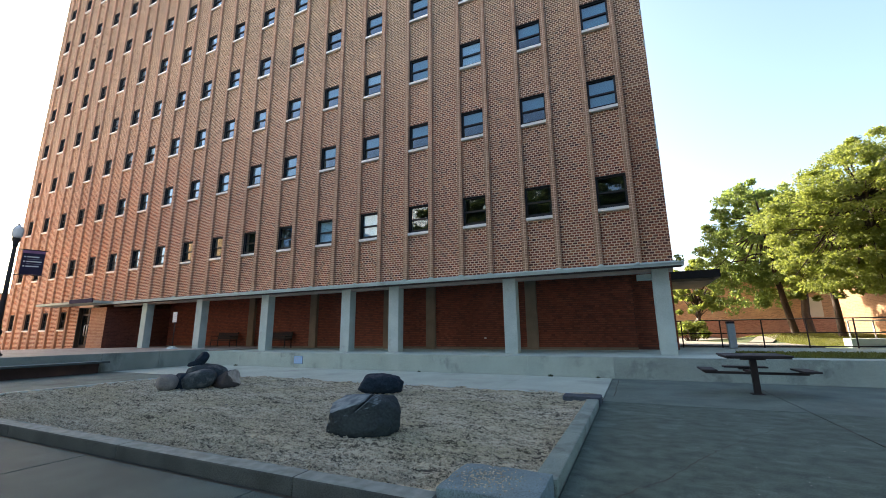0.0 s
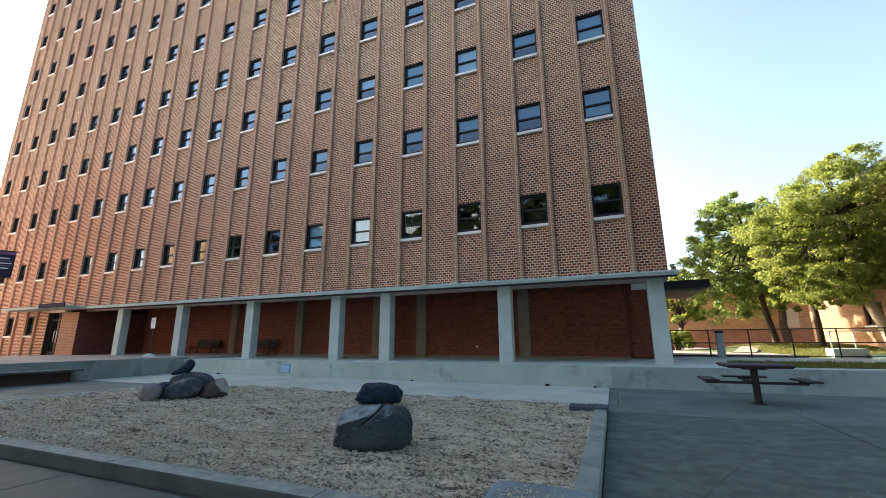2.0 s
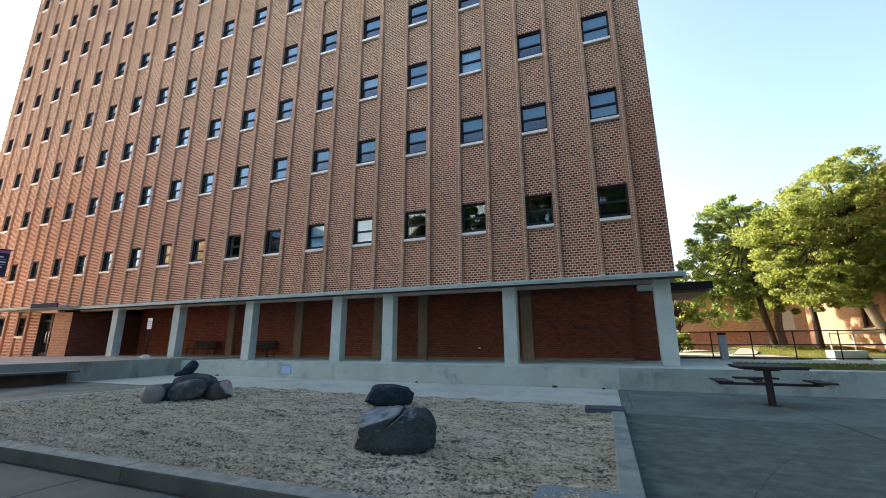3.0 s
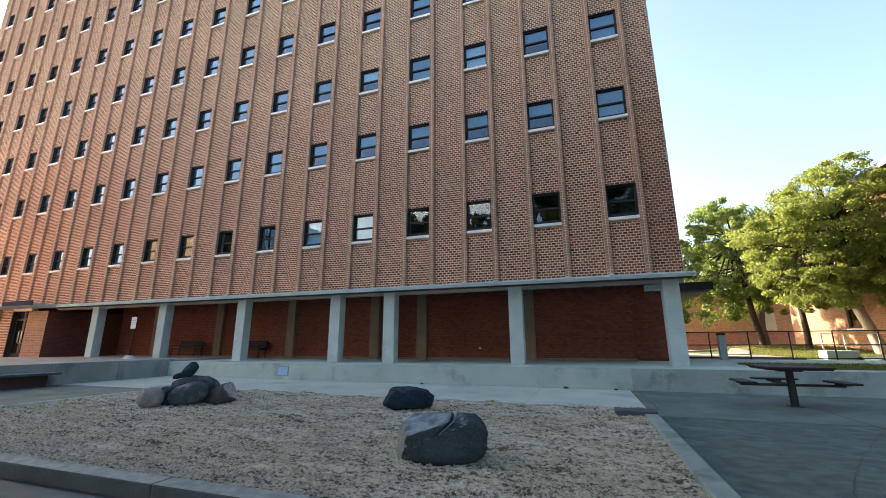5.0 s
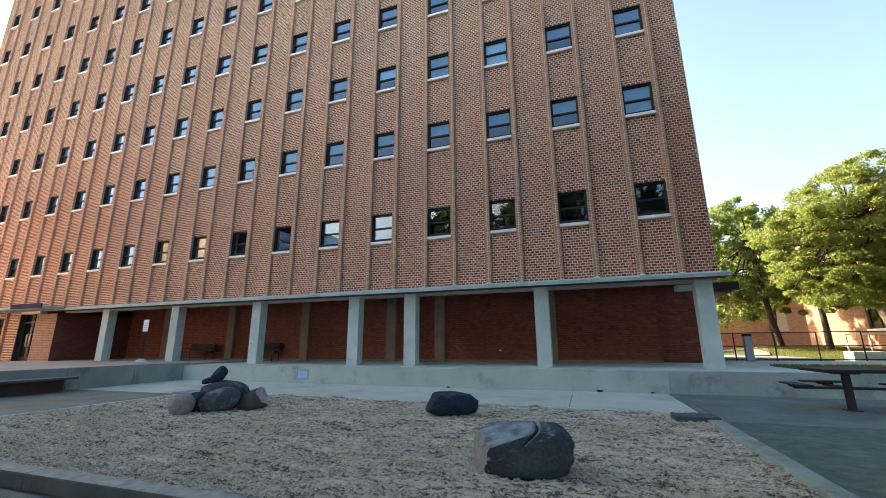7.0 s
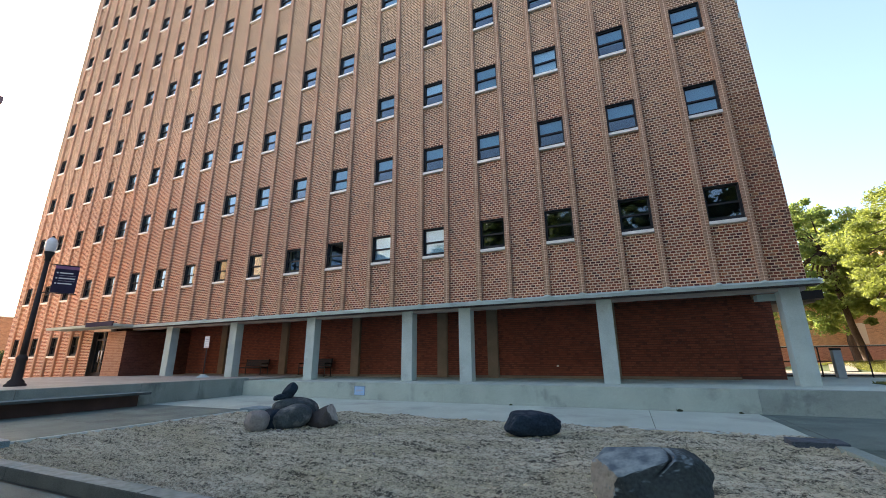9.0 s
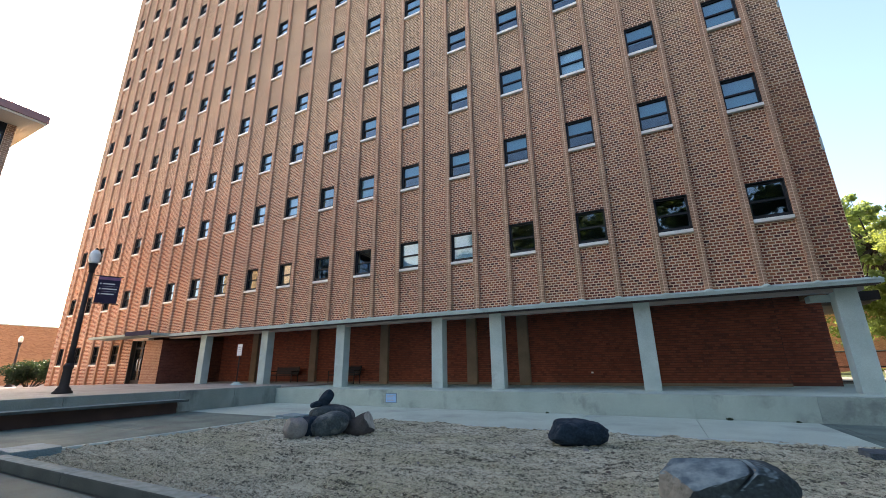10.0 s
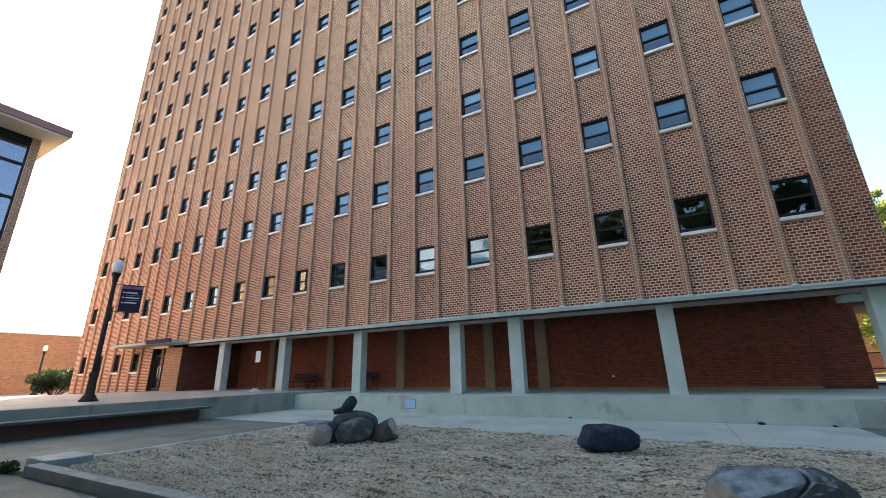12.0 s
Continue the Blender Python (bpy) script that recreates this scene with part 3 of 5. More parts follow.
LEDGE_Y, TERR, WALL_X = 12.38, 0.56, -17.6
bm = box(WALL_X - 0.02, 60, LEDGE_Y + 0.25, 20.4, -0.5, TERR - 0.006)
platform = solid("platform", bm, M_PAVE_PALE, "raised grey concrete walkway floor behind the ledge", "platform", "structure")
bm = bmesh.new()
xs = [-17.62, -24, -30, -36, -42, -50, -75, -200]
zs = [0.62, 0.62, 0.6, 0.5, 0.3, 0.2, 0.1, 0.0]
for (xa, za), (xb, zb) in zip(zip(xs, zs), zip(xs[1:], zs[1:])):
    v = [bm.verts.new(p) for p in ((xa, -60, za), (xa, 80, za), (xb, 80, zb), (xb, -60, zb))]
    bm.faces.new(v)
for f in bmesh.ops.extrude_face_region(bm, geom=bm.faces[:])["geom"]:
    if isinstance(f, bmesh.types.BMVert):
        f.co.z = -0.5
bmesh.ops.remove_doubles(bm, verts=bm.verts, dist=0.001)
terrace = solid("terrace", bm, M_TERRACE, "raised grey concrete terrace sloping gently to the far end", "terrace", "structure")

# retaining ledge of cast concrete, in bays with open joints
ledge = thing("retaining_ledge", "low grey cast concrete retaining ledge with stains and joints", "ledge", kind="structure")
cuts = [-17.6, -14.7, -11.7, -8.75, -5.8, -2.93, -0.55, 2.5, 5.5, 8.5, 11.5, 14.5, 20, 30, 45, 60]
for a, b in zip(cuts, cuts[1:]):
    part("ledge_block", box(a + 0.0012, b - 0.0012, LEDGE_Y, LEDGE_Y + 0.252, -0.3, TERR, bevel=0.006), M_CONC if a < -0.6 else M_CONC_STAINED, ledge)
side = thing("terrace_wall", "low grey concrete terrace wall with a stained face", "wall", kind="structure")
cuts = [12.63, 10.5, 8.5, 5.5, 2.5, -0.5, -3.5, -8, -14, -20, -30]
for a, b in zip(cuts, cuts[1:]):
    # darker than the ledge: shade of the wall's facing, put into the colour
    part("wall_block", box(WALL_X - 0.3, WALL_X, b + 0.004, a - 0.004, -0.3, 0.655, bevel=0.012), M_CONC_SHADED, side)

# paving slabs of the plaza with open joints
pavement = solid("pavement", box(-17.7, 60, -40, 12.5, -0.2, -0.022), M_DIRT, "dark dirt bed showing in the joints of the paving", "pavement", "structure")

BED = (-12.55, -0.62, 2.75, 8.78)
SLAB_X = [-17.6, -14.6, -12.6, -8.6, -5.5, -2.95, -0.615, 2.4, 5.4, 8.4, 11.4, 14.4, 18]
SLAB_Y = [-9, -6, -3, -0.4, 2.68, 5.75, 8.85, 12.37]
for xa, xb in zip(SLAB_X, SLAB_X[1:]):
    ys = SLAB_Y if xb < 0 else [-9, -6, -3, 0.9, 8.35, 12.37]
    for ya, yb in zip(ys, ys[1:]):
        if xa > -12.7 and xb < -0.6 and ya > 2.6 and yb < 8.9:
            continue
        part("paving_slab", box(xa + 0.006, xb - 0.006, ya + 0.006, yb - 0.006, -0.12, random.uniform(-0.004, 0.002), bevel=0.008), M_PAVE_PALE if ya > 8 and xb < 0 else M_PAVE_MID if ya > 8 and xb < 6 or xb < -12 and ya > 2 else M_PAVE_BROOM if xa > -1 else M_PAVE, pavement)
part("outer_paving", box(18.006, 60, -40, 12.37, -0.12, 0.0), M_PAVE, pavement)
part("outer_paving", box(-17.6, 18, -40, -9.006, -0.12, 0.0), M_PAVE, pavement)

# ---- gravel bed with its kerb ----
bx0, bx1, by0, by1 = BED
kerb = thing("bed_kerb", "worn grey concrete kerb edging the gravel bed", "kerb", kind="structure")
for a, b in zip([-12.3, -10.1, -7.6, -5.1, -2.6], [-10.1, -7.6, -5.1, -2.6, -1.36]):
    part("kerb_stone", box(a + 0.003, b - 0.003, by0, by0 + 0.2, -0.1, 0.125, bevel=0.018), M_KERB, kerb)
for a, b in zip([3.55, 5.2, 6.6], [5.2, 6.6, 7.78]):
    part("kerb_stone", box(bx1 - 0.19, bx1, a + 0.003, b - 0.003, -0.1, 0.115, bevel=0.018), M_KERB_PALE, kerb)
for a, b in zip([-12.2, -9.6, -6.9, -4.2], [-9.6, -6.9, -4.2, -1.25]):
    part("edging_strip", box(a + 0.004, b - 0.004, by1 - 0.09, by1, -0.1, 0.075, bevel=0.01), M_CONC_PALE, kerb)
for a, b in zip([3.6, 5.6], [5.6, 8.3]):
    part("edging_strip", box(bx0, bx0 + 0.09, a + 0.004, b - 0.004, -0.1, 0.085, bevel=0.01), M_CONC_PALE, kerb)


def bed_z(x, y):
    p = Vector((x, y, 0))
    z = 0.045 + 0.03 * noise.noise(p * 0.5)
    z += 0.02 * noise.noise(Vector((x * 1.6, y * 3, 3.0))) + 0.042 * noise.noise(Vector((x * 2.4, y * 9, 5.0))) + 0.03 * noise.noise(Vector((x * 13, y * 20, 8.0))) - 0.01
    edge = min(x - bx0, bx1 - x, y - by0, by1 - y)
    return z + (0.03 if edge < 0.5 else 0.0) * (1 - max(edge, 0) / 0.5)


nx, ny = 620, 400
gx, gy = np.linspace(bx0 + 0.05, bx1 - 0.05, nx), np.linspace(by0 + 0.06, by1 - 0.05, ny)
verts = [(x, y, bed_z(x, y)) for y in gy for x in gx]
idx = np.arange(nx * ny).reshape(ny, nx)
faces = np.stack([idx[:-1, :-1], idx[:-1, 1:], idx[1:, 1:], idx[1:, :-1]], -1).reshape(-1, 4)
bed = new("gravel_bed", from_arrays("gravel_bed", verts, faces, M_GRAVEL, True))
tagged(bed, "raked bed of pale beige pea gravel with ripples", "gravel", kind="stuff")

OCT_V = np.array([(1, 0, 0), (0, 1, 0), (-1, 0, 0), (0, -1, 0), (0, 0, 1), (0, 0, -0.7)])
OCT_F = np.array([(0, 1, 4), (1, 2, 4), (2, 3, 4), (3, 0, 4), (1, 0, 5), (2, 1, 5), (3, 2, 5), (0, 3, 5)])


def scatter_stones(name, places, sizes, material):
    n = len(places)
    rot = np.random.uniform(0, 2 * np.pi, n)
    c, s = np.cos(rot), np.sin(rot)
    base = OCT_V[None] * np.asarray(sizes)[:, None, :] * np.random.uniform(0.75, 1.25, (n, 6, 1))
    x = base[..., 0] * c[:, None] - base[..., 1] * s[:, None]
    y = base[..., 0] * s[:, None] + base[..., 1] * c[:, None]
    v = np.stack([x, y, base[..., 2]], -1) + np.asarray(places)[:, None, :]
    f = (np.arange(n)[:, None, None] * 6 + OCT_F[None]).reshape(-1, 3)
    return new(name, from_arrays(name, v.reshape(-1, 3), f, material))


spots, sizes = [], []
while len(spots) < 60000:
    x, y = random.uniform(bx0 + 0.1, bx1 - 0.1), by0 + 0.12 + (by1 - by0 - 0.2) * random.random() ** 1.5
    if noise.noise(Vector((x * 2.4, y * 9, 5.0))) + noise.noise(Vector((x * 13, y * 20, 8.0))) < random.uniform(-0.5, 0.3):
        continue
    s = random.uniform(0.006, 0.015) * (1.7 if random.random() < 0.03 else 1)
    spots.append((x, y, bed_z(x, y) + s * 0.35))
    sizes.append((s, s * random.uniform(0.6, 0.95), s * random.uniform(0.5, 0.8)))
tagged(scatter_stones("loose_pebbles", spots, sizes, M_PEBBLE), "loose beige pebbles strewn over the gravel bed", "pebbles", kind="stuff")


def corner_slab(x0, x1, y0, y1, z1, label, material=M_SLATE):
    bm = bmesh.new()
    add_box(bm, x0, x1, y0, y1, -0.05, z1, bevel=0.012)
    bmesh.ops.subdivide_edges(bm, edges=[e for e in bm.edges if e.calc_length() > 0.2], cuts=5, use_grid_fill=True)
    for v in bm.verts:
        v.co += noise.noise_vector(v.co * 7) * 0.014
    return solid("corner_slab", bm, material, label, "stone slab", group="corner slabs of the bed")


corner_slab(-1.37, -0.64, 2.9, 3.52, 0.17, "blue-grey stone corner slab strewn with gravel")
corner_slab(-1.25, -0.6, 7.9, 8.3, 0.125, "weathered dark blue-grey stone corner slab beside the kerb", M_SLATE_DARK)
corner_slab(-12.9, -12.2, 2.95, 3.55, 0.15, "flat pale grey stone slab at the kerb end")
corner_slab(-12.75, -12.05, 8.2, 8.8, 0.12, "blue-grey stone slab behind the boulder pile")
spots, sizes = [], []
for _ in range(420):
    x, y = random.gauss(-1.1, 0.14), random.gauss(3.2, 0.15)
    if -1.35 < x < -0.67 and 2.92 < y < 3.5:
        s = random.uniform(0.005, 0.011)
        spots.append((x, y, 0.174)), sizes.append((s, s * 0.8, s * 0.6))
tagged(scatter_stones("slab_gravel", spots, sizes, M_PEBBLE), "beige gravel grains lying on a stone slab", "gravel", kind="stuff")


# ---- boulders ----
def boulder(name, at, size, material, label, seed, turn=0.0, rough=0.1, cutsn=3, tilt=0.0, cuts=(), detail=5, crack=None, square=0.75, keen=0.95):
    """A stone: a rounded block, cut by planes and roughened. square below 1 makes it blockier."""
    bm = bmesh.new()
    bmesh.ops.create_icosphere(bm, subdivisions=detail, radius=1.0)
    rnd = random.Random(seed)
    planes = [(Vector((rnd.gauss(0, 1), rnd.gauss(0, 1), rnd.gauss(0, 0.8))).normalized(), rnd.uniform(0.78, 0.95)) for _ in range(cutsn)] + [(Vector(n).normalized(), d) for n, d in cuts]
    off = Vector((seed * 3.7, seed * 1.3, seed * 2.1))
    for v in bm.verts:
        p = Vector([math.copysign(abs(c) ** square, c) for c in v.co]) * 0.93
        k = 1 + rough * (noise.noise(p * 1.4 + off) + 0.4 * noise.noise(p * 3.5 + off))
        p *= k
        for n, d in planes:
            over = p.dot(n) - d
            if over > 0:
                p -= n * over * keen
        p *= 1 + rough * (0.22 * noise.noise(p * 6 + off) + 0.12 * noise.noise(p * 14 + off))
        v.co = p
    m = Matrix.Rotation(radians(turn), 4, "Z") @ Matrix.Rotation(radians(tilt), 4, "Y") @ Matrix.Diagonal((size[0] / 2, size[1] / 2, size[2] / 2, 1))
    bmesh.ops.transform(bm, matrix=m, verts=bm.verts)
    low = min(v.co.z for v in bm.verts)
    bmesh.ops.translate(bm, verts=bm.verts, vec=Vector((0, 0, -low)))
    if crack:
        n, d, w, deep, foot = crack
        bm.normal_update()
        for v in bm.verts:
            q = abs(v.co.dot(Vector(n).normalized()) - d + 0.012 * math.sin(14 * v.co.z + 9 * v.co.y))
            if q < w and v.co.z > foot:
                v.co -= v.normal * deep * (1 - q / w) * min(1, (v.co.z - foot) * 8)
    for f in bm.faces:
        f.smooth = True
    ob = solid(name, bm, material, label, "boulder", group="boulders on the gravel")
    ob.location = at
    return ob


boulder("boulder", (-3.22, 4.58, -0.05), (1.1, 0.74, 0.6), M_ROCK_BIG, "large cracked grey boulder, its worn top paled for skylight", 3, turn=8, rough=0.1, cutsn=0, square=0.74,
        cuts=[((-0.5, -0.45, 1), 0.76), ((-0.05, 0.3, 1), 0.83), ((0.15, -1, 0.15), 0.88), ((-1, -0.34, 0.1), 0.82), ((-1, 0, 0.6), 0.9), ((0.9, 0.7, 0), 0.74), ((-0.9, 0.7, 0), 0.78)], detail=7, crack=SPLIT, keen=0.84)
boulder("boulder", (-4.91, 7.55, 0.0), (0.97, 0.66, 0.45), M_ROCK_DARK, "dark blue-black lava boulder with a pitted skin", 8, turn=14, rough=0.16, cutsn=2, square=0.72, cuts=[((-0.1, -0.2, 1), 0.85), ((1, 0, 0.7), 0.92), ((-1, -0.3, 0.3), 0.88)])
boulder("boulder", (-9.85, 6.12, 0.02), (0.46, 0.44, 0.4), M_ROCK_TAN, "small rounded reddish grey boulder in the pile", 11, turn=20, cutsn=3)
boulder("boulder", (-9.5, 6.68, 0.0), (0.78, 0.6, 0.46), M_ROCK_GREY, "rounded grey boulder lying in the pile", 14, turn=38, tilt=-10, cutsn=3)
boulder("boulder", (-9.12, 7.12, 0.0), (0.6, 0.56, 0.47), M_ROCK_SPLIT, "angular brown boulder with a split pale edge", 17, cutsn=0, square=0.5, cuts=[((0.9, 0.3, 0.35), 0.78), ((-0.62, -0.2, 1), 0.5), ((-0.2, -1, 0.3), 0.72)], keen=0.97)
boulder("boulder", (-9.85, 7.12, 0.0), (1.0, 0.7, 0.56), M_ROCK_GREY, "long grey boulder carrying the top stone", 21, turn=35, tilt=8, cutsn=3)
boulder("boulder", (-9.86, 6.5, 0.0), (0.44, 0.4, 0.42), M_ROCK_DARK, "dark boulder wedged in the pile", 24, turn=5, cutsn=4)
boulder("boulder", (-9.92, 6.98, 0.49), (0.42, 0.25, 0.26), M_ROCK_DARK, "dark upright stone balanced on the pile", 27, turn=40, cutsn=5, tilt=-60, detail=4)
boulder("boulder", (-10.05, 6.86, 0.5), (0.3, 0.18, 0.13), M_ROCK_DARK, "small dark stone leaning on the top stone", 29, turn=38, cutsn=4, tilt=-15, detail=4)
for k, (x, y, s) in enumerate([(-4.72, 6.95, 0.07), (-4.35, 7.0, 0.05), (-9.4, 6.25, 0.08), (-9.2, 6.55, 0.06), (-9.75, 6.0, 0.05), (-4.3, 5.9, 0.05), (-5.6, 6.2, 0.045), (-11.3, 5.0, 0.05), (-7.4, 6.6, 0.05), (-2.0, 6.3, 0.05), (-6.6, 5.2, 0.04), (-8.1, 4.6, 0.04)]):
    st = boulder("small_stone", (x, y, bed_z(x, y) - s * 0.15), (s * 1.3, s, s * 0.8), M_ROCK_BROWN if k % 2 else M_ROCK_TAN, "small loose stone lying on the gravel", 40 + k, detail=2, cutsn=3)
    tagged(st, category="stone", group="small loose stones")

# ---- tower ----
FX0, FX1, FY, FZ0, FZ1, PITCH = -42.05, 1.3, 13.66, 3.3, 42.0, 2.373
NCOL = 18
XC = [-0.185 - PITCH * i for i in range(NCOL)]
ROWZ = [5.07] + [8.63 + 3.13 * r for r in range(11)]      # undersides of the sills
OPEN, OPEN_H, SILL_H = 0.46, 1.125, 0.1
RIB0, RIB1, RIB_D = 0.465, 0.645, 0.12

tower = thing("brick_tower", "tall brown brick tower with ribs, rows of windows and a colonnade", "building")
bm = bmesh.new()
edges_x = [FX0] + [v for xc in reversed(XC) for v in (xc - OPEN, xc + OPEN)] + [FX1]
for a, b in zip(edges_x[0::2], edges_x[1::2]):
    add_box(bm, a, b, FY, FY + 0.3, FZ0, FZ1)
for xc in XC:
    z = FZ0
    for s in ROWZ:
        add_box(bm, xc - OPEN, xc + OPEN, FY, FY + 0.3, z, s)
        z = s + SILL_H + OPEN_H
    add_box(bm, xc - OPEN, xc + OPEN, FY, FY + 0.3, z, FZ1)
front = part("front_wall", bm, M_MORTAR, tower, "brown running-bond brickwork with pale mortar")
shell = bmesh.new()
add_box(shell, FX0, FX0 + 0.3, FY + 0.3, 24.0, 3.3, FZ1)
add_box(shell, FX1 - 0.3, FX1, FY + 0.3, 24.0, FZ0, FZ1)
add_box(shell, FX0, FX1, 24.0, 24.3, 0, FZ1)
part("outer_wall", shell, M_ORANGE, tower)
part("roof", box(FX0 - 0.2, FX1 + 0.2, FY - 0.15, 24.5, FZ1, FZ1 + 0.4), M_CONC, tower)
part("room_wall", box(FX0 + 0.3, FX1 - 0.3, 14.9, 15.0, 3.6, FZ1), M_ROOM, tower, "dark backing wall standing for the unlit rooms")

panels = []
for i in range(NCOL + 1):
    r = FX1 if i == 0 else XC[i - 1] - RIB1
    l = FX0 if i == NCOL else XC[i] + RIB1
    panels.append((l, r))
rows = []
for i, (l, r) in enumerate(panels):
    rows += courses(l, r, FZ0 if i else 9.3, FZ1, FY)
for xc in XC:
    z = FZ0
    for s in ROWZ + [FZ1]:
        rows += courses(xc - RIB0, xc + RIB0, z, s, FY)
        z = s + SILL_H + OPEN_H
field = new("brickwork", boxes_mesh("brickwork", rows, M_BRICK))
field.parent = tower
tagged(field, "brown and orange bricks of the tower face", kind="stuff")
rows = []
for xc in XC:
    for side_sign in (-1, 1):
        l, r = sorted((xc + side_sign * RIB0, xc + side_sign * RIB1))
        z, k = FZ0, 0
        while z < FZ1 - 0.05:
            for a, b in ((l, (l + r) / 2 - 0.009), ((l + r) / 2 + 0.009, r)):
                rows.append((a, b, FY - RIB_D - random.uniform(0, 0.004), FY, z + 0.008, min(z + 0.0785, FZ1)))
            z += 0.0865
ribs = new("rib_bricks", boxes_mesh("rib_bricks", rows, M_RIB))
ribs.parent = tower
tagged(ribs, "tan stacked bricks of the ribs", kind="stuff")
for xc in XC:
    for side_sign in (-1, 1):
        l, r = sorted((xc + side_sign * RIB0, xc + side_sign * RIB1))
        part("rib", box(l + 0.006, r - 0.006, FY - RIB_D + 0.006, FY - 0.001, FZ0, FZ1), M_MORTAR, tower)

# windows: one frame, then copies
def window_frame(z0, z1, y):
    """One closed frame: a lining flush with the bricks, stepping in to the frame of the sashes."""
    bm = bmesh.new()
    loops = []
    for w, low, high, at in ((OPEN + 0.004, z0, z1 + 0.004, FY - 0.012), (OPEN - 0.01, z0 + 0.01, z1 - 0.02, FY - 0.012), (OPEN - 0.01, z0 + 0.01, z1 - 0.02, y - 0.03),
                             (OPEN - 0.06, z0 + 0.13, z1 - 0.07, y - 0.03), (OPEN - 0.06, z0 + 0.13, z1 - 0.07, y + 0.05), (OPEN + 0.004, z0, z1 + 0.004, y + 0.05)):
        loops.append([bm.verts.new(p) for p in ((-w, at, low), (w, at, low), (w, at, high), (-w, at, high))])
    for a, b in zip(loops, loops[1:] + loops[:1]):
        for k in range(4):
            bm.faces.new((a[k], a[(k + 1) % 4], b[(k + 1) % 4], b[k]))
    return bm


WIN = {}
z0, z1, wy = SILL_H, SILL_H + OPEN_H, FY + 0.07
mid = z0 + 0.56
WIN["frame"] = mesh_of("window", window_frame(z0, z1, wy), M_FRAME)
WIN["rail"] = mesh_of("meeting_rail", box(-OPEN + 0.06, OPEN - 0.06, wy - 0.02, wy + 0.05, mid - 0.03, mid + 0.03), M_FRAME)
WIN["sill"] = mesh_of("sill", box(-OPEN, OPEN, FY - 0.115, FY + 0.07, 0, SILL_H, bevel=0.006), M_SILL)
WIN["upper"] = mesh_of("upper_pane", box(-OPEN + 0.06, OPEN - 0.06, wy + 0.012, wy + 0.018, mid + 0.03, z1 - 0.07), M_GLASS)
WIN["lower"] = mesh_of("lower_pane", box(-OPEN + 0.06, OPEN - 0.06, wy + 0.022, wy + 0.028, z0 + 0.13, mid - 0.03), M_GLASS)
BLINDS = {}


def blind_mesh(material, drop):
    key = (material.name, drop)
    if key not in BLINDS:
        bm = bmesh.new()
        top, bot = z1 - 0.05, z1 - 0.05 - drop * (OPEN_H - 0.1)
        for k in range(9):
            a = -OPEN + 0.03 + k * (2 * OPEN - 0.06) / 9
            add_box(bm, a, a + (2 * OPEN - 0.06) / 9 - 0.0008, wy + 0.08, wy + 0.09, bot, top)
        BLINDS[key] = mesh_of("blind", bm, material)
    return BLINDS[key]


def piece(name, data, parent, label=""):
    ob = new(name, data)
    ob.parent = parent
    return tagged(ob, label) if label else ob


LOW = {i: (M_BLIND_WHITE, 1.0) if i in (4, 5) else None for i in range(14)}
rnd = random.Random(5)
GROUND_WINDOWS = [14, 15, 16, 17]
for i, xc in enumerate(XC):
    for r, s in enumerate(ROWZ + ([1.62] if i in GROUND_WINDOWS else [])):
        w = piece("window", WIN["frame"], tower, "dark two-sash window")
        w.location = (xc, 0, s)
        piece("sill", WIN["sill"], w, "white stone sill")
        piece("meeting_rail", WIN["rail"], w)
        for k in ("upper", "lower"):
            piece(k + "_pane", WIN[k], w).visible_shadow = False
        spec = LOW.get(i, (M_BLIND, 0.5)) if r == 0 else (M_BLIND if rnd.random() < 0.9 else M_BLIND_WHITE, rnd.choice((0.5, 0.5, 0.5, 0.55, 0.62, 1.0)))
        if s < 2:
            spec = None
        if spec:
            piece("blind", blind_mesh(*spec), w, "pale vertical-slat blind")

# floor slab edge with its flashing, beam and soffit
SLAB_FRONT = 13.46
part("slab_edge", box(-29.9, 1.56, SLAB_FRONT, 13.86, 3.14, 3.215, bevel=0.012), M_CONC_PALE, tower, "grey concrete slab edge")
bm = bmesh.new()
add_box(bm, -29.9, 1.56, SLAB_FRONT - 0.02, FY, 3.215, 3.24)
for v in bm.verts:
    if v.co.y > SLAB_FRONT + 0.05 and v.co.z > 3.23:
        v.co.z = 3.32
# thin dark strip painting the shade beneath the slab's lip
part("soffit_shade", box(-29.8, 1.5, SLAB_FRONT + 0.03, 13.855, 3.128, 3.142), M_GRIME_SHADE, tower, "dark strip painting the shade under the slab edge")
part("flashing", bm, M_CONC_PALE, tower, "pale sloping flashing along the slab")
lump = mesh_of("mortar_lump", turned([(0.02, 0), (0.13, 0.01), (0.11, 0.05), (0.05, 0.085), (0.01, 0.09)], sides=9), M_CONC_PALE)
for xc in XC[:13]:
    for side_sign in (-1, 1):
        ob = piece("mortar_lump", lump, tower)
        ob.location = (xc + side_sign * (RIB0 + RIB1) / 2 + random.uniform(-0.03, 0.03), FY - RIB_D - 0.02, 3.235)
        ob.scale = (random.uniform(0.8, 1.5), 0.7, random.uniform(0.7, 1.2))
part("soffit", box(-28.4, 1.3, 14.25, 24.0, 3.52, 3.6), M_CONC, tower, "dim concrete soffit over the colonnade")
part("front_beam", box(-28.4, 1.3, 13.88, 14.22, 3.04, 3.52), M_BEAM, tower, "dull pinkish grey concrete beam")
COLS = [0.7, -4.04, -8.79, -11.16, -15.91, -20.65, -25.4]
col_me = mesh_of("column", box(0, 0.46, 13.85, 14.25, TERR - 0.05, 3.12, bevel=0.015), M_CONC_PALE)
